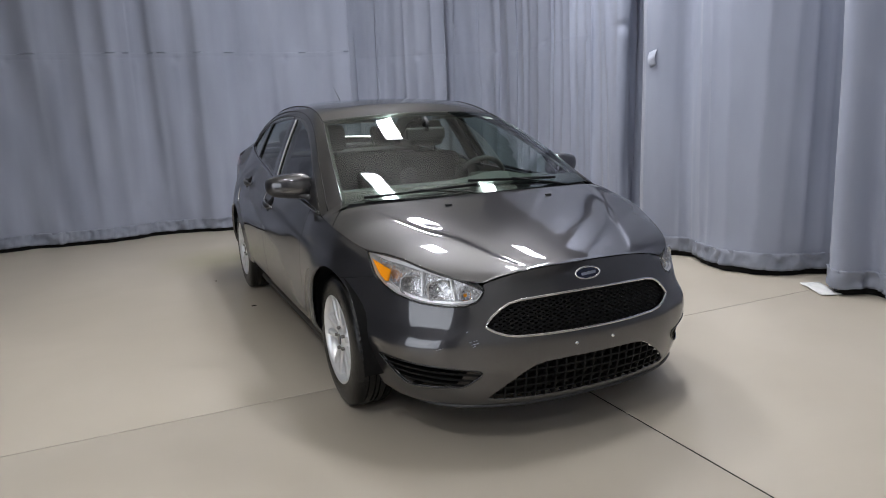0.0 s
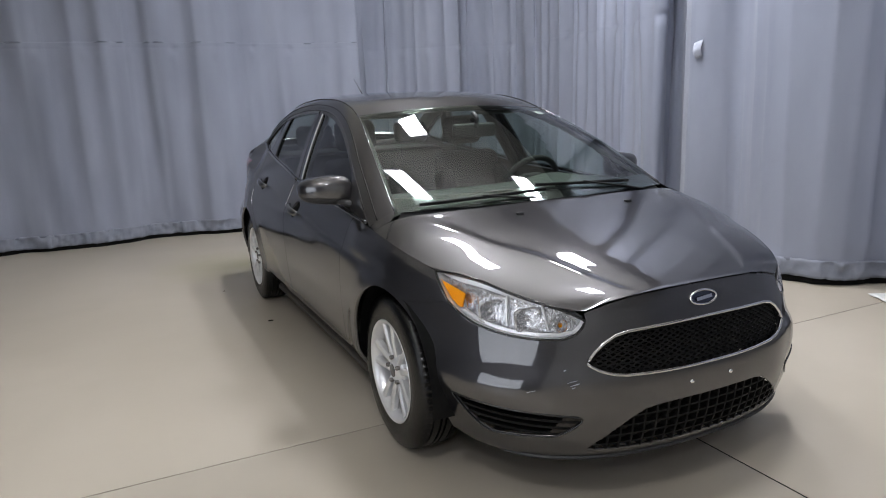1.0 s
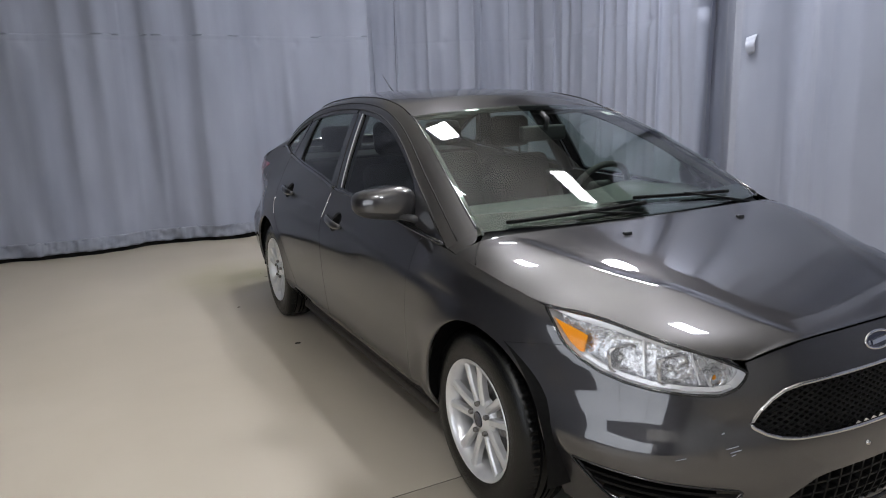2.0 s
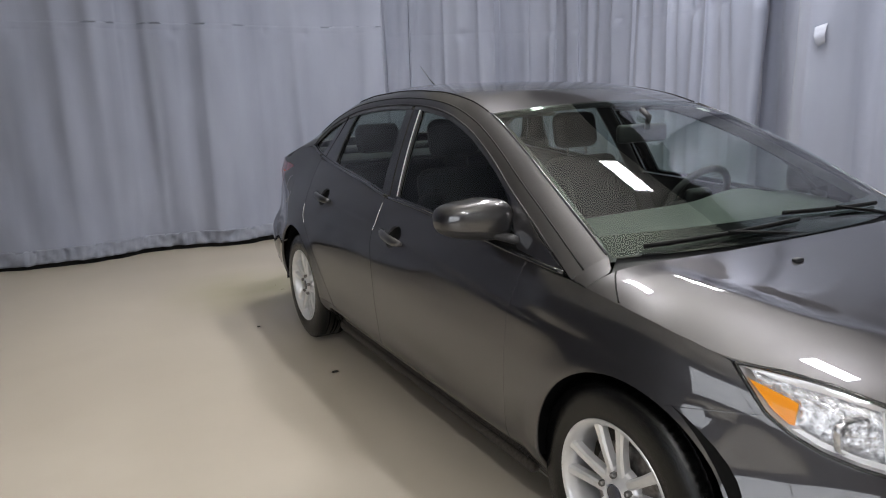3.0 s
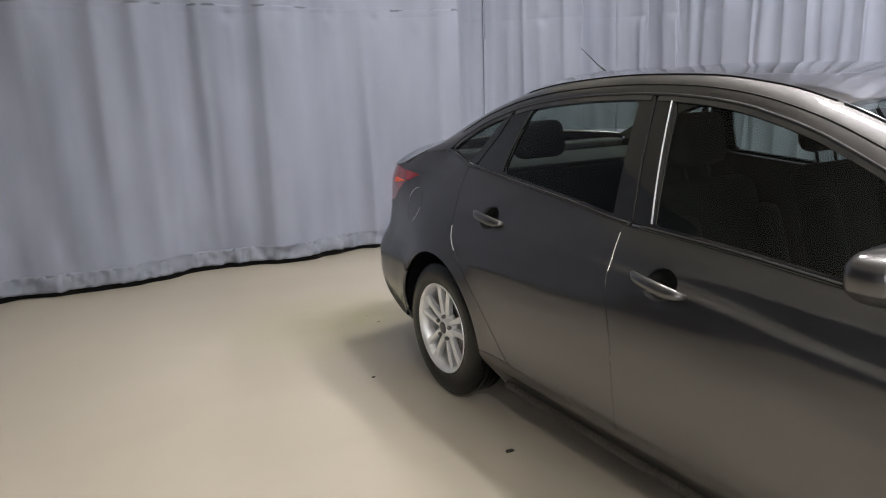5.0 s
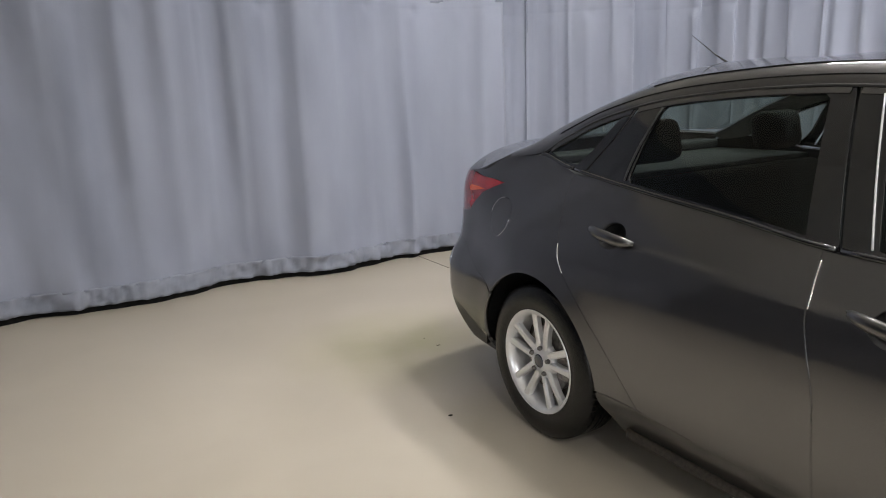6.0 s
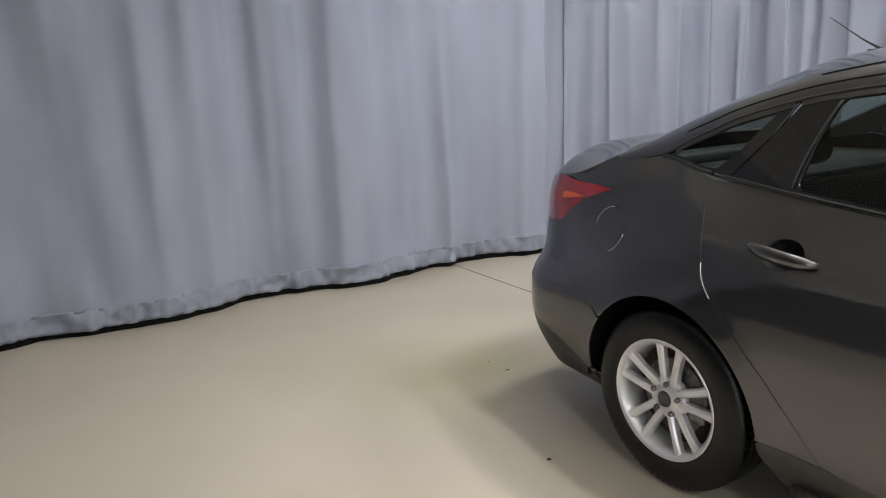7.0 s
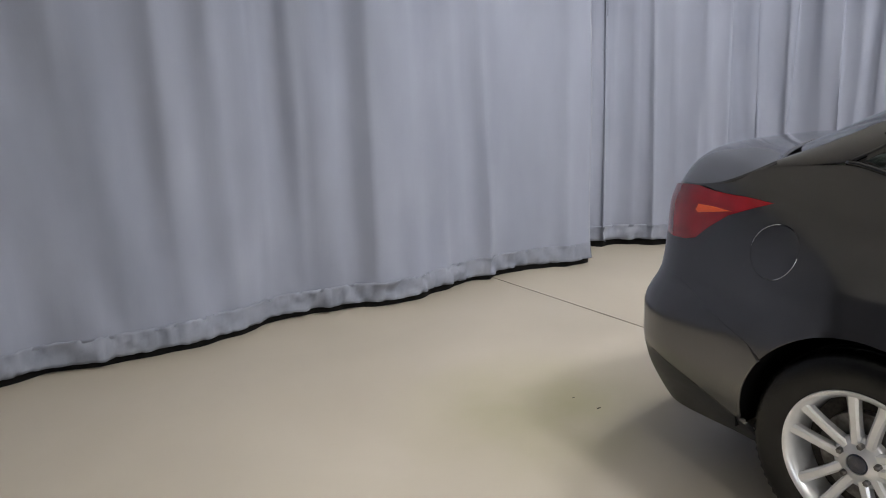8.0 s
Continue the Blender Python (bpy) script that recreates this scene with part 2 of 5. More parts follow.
def patch(name, fn, outline, mat, parent, label="", holes=(), step=0.03, gap=0.0008, skirt=0.014, sign=1, extra=()):
    """A panel: the part of a smooth surface within an outline, with turned-in edges. Surface: fn(u, v) gives a place."""
    from mathutils.geometry import delaunay_2d_cdt
    loops = [shifted(dense(outline, step * 0.6), gap)] + [shifted(dense(h, step * 0.5), -gap) for h in holes]
    flat, edges = [], []
    for loop in loops:
        start = len(flat)
        flat += loop
        edges += [(start + i, start + (i + 1) % len(loop)) for i in range(len(loop))]
    rim = np.array(flat)
    lo, hi = rim.min(axis=0), rim.max(axis=0)
    us, vs = np.arange(lo[0] + step / 2, hi[0], step), np.arange(lo[1] + step / 2, hi[1], step)
    mesh = np.array([(u, v) for u in us for v in vs])
    if len(mesh):
        keep = inside(loops[0], mesh)
        for h in loops[1:]:
            keep &= ~inside(h, mesh)
        mesh = mesh[keep]
    if len(mesh):
        far = np.min(np.linalg.norm(mesh[:, None] - rim[None], axis=2), axis=1) > step * 0.45
        mesh = mesh[far]
    if len(extra):
        line = np.array(extra, float)
        keep = inside(loops[0], line)
        for h in loops[1:]:
            keep &= ~inside(h, line)
        line = line[keep]
        line = line[np.min(np.linalg.norm(line[:, None] - rim[None], axis=2), axis=1) > 0.005]
        mesh = mesh[np.min(np.linalg.norm(mesh[:, None] - line[None], axis=2), axis=1) > 0.009]
        mesh = np.vstack([mesh, line])
    places = [Vector(p) for p in flat] + [Vector(p) for p in mesh]
    got, _, tris, origin, _, _ = delaunay_2d_cdt(places, edges, [], 0, 1e-6)
    got = np.array([tuple(p) for p in got])
    middle = np.array([got[list(t)].mean(axis=0) for t in tris])
    good = inside(loops[0], middle)
    for h in loops[1:]:
        good &= ~inside(h, middle)
    pts, nor = zip(*(steer(fn, u, v, sign) for u, v in got))
    pts, nor = list(pts), list(nor)
    faces = []
    count = {}
    for t, ok in zip(tris, good):
        if not ok:
            continue
        a, b, c = (pts[i] for i in t)
        if np.dot(np.cross(b - a, c - a), nor[t[0]]) < 0:
            t = (t[0], t[2], t[1])
        faces.append(tuple(t))
        for e in ((t[0], t[1]), (t[1], t[2]), (t[2], t[0])):
            count[e] = 1
    if skirt:
        rimmed = {}
        for a, b in [e for e in count if (e[1], e[0]) not in count]:
            out = np.cross(pts[b] - pts[a], nor[a])
            out /= max(np.linalg.norm(out), 1e-9)
            for i in (a, b):
                if i not in rimmed:
                    rimmed[i] = len(pts)
                    pts.append(pts[i] - nor[i] * skirt)
                    nor.append(out)
            faces.append((b, a, rimmed[a], rimmed[b]))
    return raw(name, pts, faces, mat, parent, label, nor)


def sheet(name, fn, nu, nv, mat, parent, label="", sign=1, skirt=0.0, u=(0, 1), v=(0, 1)):
    """A surface over a whole rectangle of its two measures."""
    pts, nor, faces = [], [], []
    for a in np.linspace(*u, nu + 1):
        for b in np.linspace(*v, nv + 1):
            p, n = steer(fn, a, b, sign)
            pts.append(p)
            nor.append(n)
    for i in range(nu):
        for j in range(nv):
            q = [i * (nv + 1) + j, (i + 1) * (nv + 1) + j, (i + 1) * (nv + 1) + j + 1, i * (nv + 1) + j + 1]
            if np.dot(np.cross(pts[q[1]] - pts[q[0]], pts[q[3]] - pts[q[0]]), nor[q[0]]) < 0:
                q.reverse()
            faces.append(tuple(q))
    if skirt:
        rimmed = {}
        count = {}
        for q in faces:
            for k in range(4):
                count[(q[k], q[(k + 1) % 4])] = 1
        for a, b in [e for e in count if (e[1], e[0]) not in count]:
            out = np.cross(pts[b] - pts[a], nor[a])
            out /= max(np.linalg.norm(out), 1e-9)
            for i in (a, b):
                if i not in rimmed:
                    rimmed[i] = len(pts)
                    pts.append(pts[i] - nor[i] * skirt)
                    nor.append(out)
            faces.append((b, a, rimmed[a], rimmed[b]))
    return raw(name, pts, faces, mat, parent, label, nor)


def thing(name, label, category, group="", at=(0, 0, 0)):
    ob = new(name)
    ob.location = at
    ob.empty_display_size = 0.2
    return tagged(ob, label, category, group)


def under(name, parent, label=""):
    ob = new(name)
    ob.parent = parent
    return tagged(ob, label)


# ---- room ----
def structure(ob, label, category="structure"):
    return tagged(ob, label, category, kind="structure")


def slab(name, x0, y0, z0, x1, y1, z1, mat, label, category):
    bm = bmesh.new()
    box(bm, x0, y0, z0, x1, y1, z1)
    return structure(part(name, bm, mat, None, label, 30), label, category)


JX, JY = 0.265, 0.195
floor = slab("floor", -5.7, -8.0, -0.12, 4.2, 7.2, -0.0022, JOINT, "dark joint filler under a beige coated concrete floor", "floor")
# Unseen ceiling and walls: dark for curtain gaps, cream to brighten the car's reflections.
slab("ceiling", -5.7, -8.0, 6.0, 4.2, 7.2, 6.15, CEILING, "plain cream painted ceiling of the hall", "ceiling")
slab("wall_north", -5.7, 6.9, 0.0, 4.2, 7.2, 3.7, WALL, "dark painted wall behind the blue-grey curtains", "wall")
slab("wall_north", -5.7, 6.9, 3.7, 4.2, 7.2, 6.0, CEILING, "unseen cream upper wall, added to brighten the car's reflections", "wall")
slab("wall_south", -5.7, -8.3, 0.0, 4.2, -8.0, 6.0, PALE_WALL, "plain pale wall closing the hall", "wall")
slab("wall_east", 4.2, -8.3, 0.0, 4.5, 7.2, 6.0, WALL, "dark painted wall behind the blue-grey curtains", "wall")
for y0, y1, z0, z1, label in ((-8.3, -5.0, 0.0, 3.4, "plain dark blue-grey wall beside a wide window"), (-0.4, 7.2, 0.0, 3.4, "plain dark blue-grey wall closing the hall"),
                              (-5.0, -0.4, 0.0, 0.3, "low dark blue-grey wall under a wide window"), (-5.0, -0.4, 2.7, 3.4, "dark blue-grey wall over a wide window")):
    slab("wall_west", -5.7, y0, z0, -5.4, y1, z1, WEST_WALL, label, "wall")
slab("wall_west", -5.7, -8.3, 3.4, -5.4, 7.2, 6.0, CEILING, "unseen cream upper wall, added to brighten the car's reflections", "wall")
# Unseen: glowing panes added for the bright area that the bumper reflects.
window = structure(new("window_1"), "wide unseen window in three panes, added for the bumper's bright reflection", "window")
for k in range(3):
    bm = bmesh.new()
    box(bm, -5.52, -5.0 + 1.533 * k + .015, 0.33, -5.50, -3.467 + 1.533 * k - .015, 2.67, .004)
    part("pane", bm, ADDED_GLOW, window, "frosted glowing pane of the added window", 30)
for k in range(4):
    bm = bmesh.new()
    box(bm, -5.65, -5.015 + 1.533 * k, 0.3, -5.49, -4.985 + 1.533 * k, 2.7, .006)
    part("window_frame", bm, HOUSING, window, "", 30)


# ---- curtains ----
def smooth_step(x):
    x = min(1.0, max(0.0, x))
    return x * x * (3 - 2 * x)


def curtain(name, label, way, z0, z1, pitch, depth, seed, hem=0.13, dimples=0.0, pleat=0.0, flaps=(), tuck=0.35, ridges=()):
    """A hanging cloth along a line on the plan, in soft uneven folds, with a rumpled hem and a black strip for the
    shade beneath.
    """
    rng = random.Random(seed)
    way = [Vector((*p, 0)) for p in way]
    for _ in range(2):
        way = [way[0]] + [q for a, b in zip(way, way[1:]) for q in (a.lerp(b, .25), a.lerp(b, .75))] + [way[-1]]
    lengths = [0.0]
    for a, b in zip(way, way[1:]):
        lengths.append(lengths[-1] + (b - a).length)
    total = lengths[-1]
    folds = []
    u = 0.0
    while u < total + 1:
        size = rng.uniform(0.35, 1.0) * (0.3 if ridges else 1.0)
        folds.append((u, size, rng.uniform(0.14, 0.42) * pitch, rng.uniform(-0.06, 0.06), rng.choice((0.6, 1.0, 1.0, 1.7))))
        u += pitch * rng.uniform(0.6, 1.5)
    for place, size, width in ridges:
        folds.append((place, size, width, rng.uniform(-0.03, 0.03), 3.2))

    def plan(u):
        u = min(max(u, 0.0), total)
        k = max(i for i in range(len(way) - 1) if lengths[i] <= u)
        a, b = way[k], way[k + 1]
        ahead = (b - a).normalized()
        return a + ahead * (u - lengths[k]), Vector((ahead.y, -ahead.x, 0))

    def give(u, z):
        """How far the cloth stands off its line."""
        d = 0.0
        f = (z - z0) / (z1 - z0)
        for c, a, w, drift, skew in folds:
            x = (u - c - drift * (1 - f) * 2) / w
            x = x / skew if x > 0 else x
            if abs(x) < 3:
                d += a * math.exp(-x * x) * (0.55 + 0.45 * math.cos(3 * f + c))
        d = depth * d + depth * 0.9 * noise.noise((u * 1.1, z * 0.25, seed)) + depth * 0.25 * noise.noise((u * 5, z * 0.9, seed + 5))
        if pleat:
            d += depth * pleat * (1 - abs(math.cos(math.pi * u / (pitch * 0.62) + 3.2 * noise.noise((u * 1.7, z * 0.12, seed + 7)))) ** 0.6)
        low = max(0.0, 1 - (z - z0) / 0.5)
        d += 0.012 * low * noise.noise((u * 9, z * 9, seed + 9)) + 0.05 * low * low * noise.noise((u * 1.3, 0, seed + 3))
        if dimples:
            near = (u / dimples + 0.3) % 1.0 - 0.5
            row = math.floor(u / dimples + 0.3)
            zc = 2.06 + 0.05 * noise.noise((row * 3.7, 0, seed))
            r2 = (near * dimples / 0.035) ** 2 + ((z - zc) / 0.05) ** 2
            d -= (1.0 if noise.noise((row * 2.3, 5, seed)) > -0.05 else 0.2) * 0.020 * math.exp(-r2) - 0.007 * math.exp(-((near * dimples / 0.05) ** 2 + ((z - zc + 0.09) / 0.07) ** 2))
            d -= 0.0022 * math.exp(-((z - zc - 0.01) / 0.012) ** 2)
        return d

    def slide(u, z):
        """How far the cloth leans sideways into its folds, so that their flanks stand steep."""
        f = (z - z0) / (z1 - z0)
        d = 0.0
        for c, a, w, drift, skew in folds:
            x = (u - c - drift * (1 - f) * 2) / w
            x = x / skew if x > 0 else x
            if abs(x) < 3:
                d -= a * x * math.exp(-x * x) * min(1.0, w / 0.05)
        return tuck * depth * d * smooth_step((u - 0.05) / 0.2) * smooth_step((total - 0.05 - u) / 0.2)

    rows = [z0, z0 + 0.02, z0 + 0.045, z0 + 0.07, z0 + 0.095, z0 + 0.115]
    rest = sorted(list(np.arange(z0 + hem, z1, 0.05)) + [z1] + (list(np.arange(1.905, 2.2, 0.011)) if dimples else []))
    n = int(total / 0.022)
    cloth = thing(name, label, "curtain", "curtains round the hall")

    def weave(kind, zs, mat, off, tag="", wobble=0.0):
        verts, faces = [], []
        for i in range(n + 1):
            u = total * i / n
            p, side_way = plan(u)
            for z in zs:
                crumple = wobble * (noise.noise((u * 22, z * 14, seed)) + 0.6 * noise.noise((u * 55, z * 30, seed)))
                edge = 0.012 * noise.noise((u * 2.3, 1, seed)) + 0.008 * noise.noise((u * 11, 2, seed)) if z < z0 + 0.03 else 0.0
                q = p + side_way * (give(u, z) + off + crumple) + Vector((-side_way.y, side_way.x, 0)) * slide(u, z)
                verts.append((q.x, q.y, z + edge))
        m = len(zs)
        for i in range(n):
            for j in range(m - 1):
                faces.append((i * m + j, (i + 1) * m + j, (i + 1) * m + j + 1, i * m + j + 1))
        ob = raw(kind, verts, faces, mat, cloth, tag)
        k = ob.modifiers.new("thickness", "SOLIDIFY")
        k.thickness, k.offset = 0.004, 0
        return ob

    weave("cloth", [z0 + hem - 0.02] + rest, FABRIC, 0.0)
    weave("hem", rows + [z0 + hem], HEM, 0.008, "stitched and rumpled hem", 0.028)
    # Black strip down to the floor, put in as the shaded gap under the hem.
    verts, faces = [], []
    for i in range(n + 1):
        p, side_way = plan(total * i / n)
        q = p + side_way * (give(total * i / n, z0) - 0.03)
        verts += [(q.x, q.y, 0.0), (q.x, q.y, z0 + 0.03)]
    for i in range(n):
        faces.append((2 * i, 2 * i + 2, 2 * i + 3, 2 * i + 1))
    for at, z, wide, tall in flaps:
        grid = []
        for i in range(7):
            for j in range(7):
                a, b = i / 6, j / 6
                half = wide * (1 - .55 * b)
                p, out = plan(at + half * (a - .35) + .35 * wide * b)
                lift = .006 + .045 * math.sin(math.pi * min(1, b * .8)) * (1 - .4 * a) + .01 * noise.noise((a * 3, b * 3, at))
                q = p + out * (give(at, z) + lift)
                grid.append((q.x, q.y, z - tall * (b - .5) + .25 * wide * (a - .5)))
        flap = raw("torn_flap", grid, [(i * 7 + j, i * 7 + j + 7, i * 7 + j + 8, i * 7 + j + 1) for i in range(6) for j in range(6)], LINING, cloth, "pale torn flap of lining")
        k = flap.modifiers.new("thickness", "SOLIDIFY")
        k.thickness = 0.003
    raw("foot_shade", verts, faces, NOSE_BLACK, cloth, "black strip put in as the shade under the hem")
    return cloth


curtain("curtain", "wide blue-grey cloth curtain with broad folds, hanging to the floor", [(-5.35, 5.78), (-2.9, 5.82), (-1.64, 5.80), (-1.36, 5.86), (-0.73, 5.80), (-0.04, 5.90), (0.6, 5.82), (1.11, 5.74)], 0.045, 3.75, 0.44, 0.135, 3, dimples=0.43, pleat=0.03, tuck=0.15,
        ridges=((1.0, .8, .12), (1.9, .9, .1), (2.45, .9, .1), (2.95, 1.1, .15), (3.43, .8, .09), (3.69, .8, .10), (4.13, .9, .09), (4.62, 1.0, .10), (5.15, .4, .12), (5.61, .5, .08), (6.31, .5, .08)))
curtain("curtain", "blue-grey cloth curtain in narrow folds across the hall's corner", [(0.92, 6.0), (1.5, 6.08), (2.02, 5.76), (2.32, 5.36)], 0.055, 3.75, 0.32, 0.085, 11, dimples=0.4, pleat=0.3, tuck=0.9)
curtain("curtain", "blue-grey cloth curtain in narrow folds beside the hall's corner", [(2.42, 5.85), (2.8, 5.62), (3.0, 5.45), (3.1, 4.95), (3.02, 3.6), (2.80, 2.62), (2.76, 2.46), (2.77, 2.38), (2.90, 2.50), (3.12, 2.70)], 0.055, 3.75, 0.34, 0.12, 17, dimples=0.37, pleat=0.35, tuck=1.0)
curtain("curtain", "blue-grey cloth curtain with heavy folds and a trailing foot", [(3.14, 2.64), (3.04, 2.38), (2.90, 2.10), (2.68, 1.99), (2.62, 1.90), (2.60, 1.80), (2.62, 1.66), (2.76, 1.52), (2.76, 1.42), (2.68, 1.28), (2.67, 0.95), (2.71, 0.76), (2.84, 0.57), (3.12, 0.43), (3.20, 0.33), (3.06, 0.20), (2.76, 0.10), (2.70, 0.03), (2.72, -0.03), (2.90, -0.1), (2.88, -0.22), (2.70, -0.34), (2.74, -0.6), (2.84, -0.8), (2.76, -1.1), (2.9, -2.0), (2.9, -7.9)], 0.05, 3.75, 0.30, 0.06, 23, pleat=0.25, flaps=((1.05, 1.72, 0.085, 0.13), (3.08, 1.44, 0.08, 0.08)), tuck=0.7)


# ---- ceiling lamps ----
def ceiling_light(x, y, long, wide, turn=0):
    lamp = thing("ceiling_light", "long white ceiling lamp with a glowing diffuser, hung under the ceiling", "lamp", "ceiling lamps of the hall", (x, y, LAMP_Z))
    lamp.rotation_euler = (0, 0, radians(turn))
    bm = bmesh.new()
    box(bm, -wide / 2 - 0.03, -long / 2 - 0.03, 0.01, wide / 2 + 0.03, long / 2 + 0.03, 0.09, 0.01)
    part("housing", bm, HOUSING, lamp, "", 30)
    bm = bmesh.new()
    box(bm, -wide / 2, -long / 2, -0.012, wide / 2, long / 2, 0.008, 0.004)
    part("diffuser", bm, LAMP, lamp, "glowing white diffuser", 30)
    # Upward glow, added so that the ceiling shows brighter in the car's paint.
    bm = bmesh.new()
    box(bm, -wide / 2, -long / 2, 0.088, wide / 2, long / 2, 0.100, 0.004)
    part("fill_cover", bm, LAMP, lamp, "glowing cover added to brighten the ceiling", 30)
    for name, watts, z, tilt in (("downlight", DOWN_WATTS, -0.016, 0), ("ceiling_fill", FILL_WATTS, 0.104, math.pi)):
        source = bpy.data.lights.new(name, "AREA")
        source.shape, source.size, source.size_y, source.energy, source.color = "RECTANGLE", wide, long, watts, (1.0, 0.985, 0.965)
        beam = new(name, source)
        beam.location, beam.rotation_euler, beam.parent = (0, 0, z), (tilt, 0, 0), lamp
    for s in (-1, 1):
        bm = bmesh.new()
        tube(bm, [(0, s * long * 0.35, 0.098), (0, s * long * 0.35, 6.0 - LAMP_Z)], 0.006, 6)
        part("rod", bm, STEEL, lamp)
    return lamp


LAMP_Z, DOWN_WATTS, FILL_WATTS = 4.1, 48.0, 42.0
# First four placed from reflections and shadows; last two are added, unseen fill lamps.
for lx, ly in ((.06, 1.75), (2.0, 1.8), (.95, 3.3), (.7, -.27), (-3.0, -2.4), (-3.4, -5.2)):
    ceiling_light(lx, ly, .58, .26)


# ---- car: form ----
def spline(pts):
    """A smooth (monotone-safe cubic) curve through a few control pairs."""
    xs = [p[0] for p in pts]; ys = [p[1] for p in pts]
    n = len(xs)
    sl = [(ys[i+1]-ys[i])/(xs[i+1]-xs[i]) for i in range(n-1)]
    m = [sl[0]]+[0 if sl[i-1]*sl[i] <= 0 else 2*sl[i-1]*sl[i]/(sl[i-1]+sl[i]) for i in range(1, n-1)]+[sl[-1]]
    def f(x):
        if x <= xs[0]: return ys[0]+m[0]*(x-xs[0])
        if x >= xs[-1]: return ys[-1]+m[-1]*(x-xs[-1])
        i = 0
        while x > xs[i+1]: i += 1
        h = xs[i+1]-xs[i]; t = (x-xs[i])/h
        return ((1+2*t)*(1-t)**2*ys[i]+t*(1-t)**2*h*m[i]+t*t*(3-2*t)*ys[i+1]+t*t*(t-1)*h*m[i+1])
    return f

def smooth(a, b, x):
    t = min(1, max(0, (x-a)/(b-a)))
    return t*t*(3-2*t)

# plan outline of one half, from the middle of the nose round to the middle of the tail
PLAN = [(0, -.885), (.22, -.872), (.42, -.825), (.58, -.735), (.70, -.60), (.785, -.42), (.845, -.2), (.878, .1), (.89, .6), (.893, 1.3), (.893, 2.0), (.887, 2.6), (.873, 2.95), (.852, 3.2), (.81, 3.4), (.73, 3.52), (.58, 3.59), (.33, 3.635), (0, 3.65)]
def _arc():
    P = np.array(PLAN, float); n = len(P)
    # centripetal-like Catmull-Rom, densely sampled
    ext = np.vstack([[-P[1][0], P[1][1]], P, [-P[-2][0], P[-2][1]]])
    out = []
    for i in range(1, n):
        p0, p1, p2, p3 = ext[i-1], ext[i], ext[i+1], ext[i+2]
        d0, d1, d2 = (np.linalg.norm(b-a)**.5 for a, b in ((p0, p1), (p1, p2), (p2, p3)))
        m1 = ((p1-p0)/d0-(p2-p0)/(d0+d1)+(p2-p1)/d1)*d1
        m2 = ((p2-p1)/d1-(p3-p1)/(d1+d2)+(p3-p2)/d2)*d1
        for t in np.linspace(0, 1, 24, endpoint=False):
            out.append((2*t**3-3*t**2+1)*p1+(t**3-2*t*t+t)*m1+(-2*t**3+3*t*t)*p2+(t**3-t*t)*m2)
    out.append(P[-1])
    out = np.array(out)
    s = np.r_[0, np.cumsum(np.linalg.norm(np.diff(out, axis=0), axis=1))]
    return out, s
LINE, ARC = _arc()
LENGTH = float(ARC[-1])
def at_s(s):
    return np.array([np.interp(s, ARC, LINE[:, 0]), np.interp(s, ARC, LINE[:, 1])])
def s_of_y(y):
    return float(np.interp(y, LINE[:, 1], ARC))
def s_front(x):
    k = int(np.argmax(LINE[:, 0] > .85))
    return float(np.interp(x, LINE[:k, 0], ARC[:k]))
def s_rear(x):
    k = len(LINE)//2
    return float(np.interp(-x, -LINE[k:, 0], ARC[k:]))

D_FRONT = spline([(.15, .07), (.22, .035), (.30, .01), (.38, 0), (.46, .004), (.54, .022), (.62, .035), (.70, .053), (.76, .085), (.85, .17)])
D_SIDE = spline([(.15, .135), (.20, .105), (.25, .072), (.29, .042), (.33, .023), (.37, .017), (.43, .011), (.48, .0065), (.54, .0025), (.62, 0), (.69, .003), (.74, .009), (.778, .0165), (.80, .025), (.87, .058), (.965, .112), (1.05, .165)])
D_REAR = spline([(.18, .12), (.28, .06), (.37, .02), (.47, 0), (.58, .001), (.65, .028), (.70, .058), (.80, .074), (.95, .086), (1.02, .108), (1.1, .16)])
S_F0, S_F1 = s_of_y(-.62), s_of_y(-.05)
S_R0, S_R1 = s_of_y(2.75), s_of_y(3.30)
def inset(s, z):
    a = 1-smooth(S_F0, S_F1, s); c = smooth(S_R0, S_R1, s)
    return a*D_FRONT(z)+c*D_REAR(z)+(1-a-c)*D_SIDE(z)
CREASE = spline([(-.1, .718), (.3, .748), (.8, .792), (1.1, .822), (1.6, .852), (2.3, .888), (3.0, .945)])
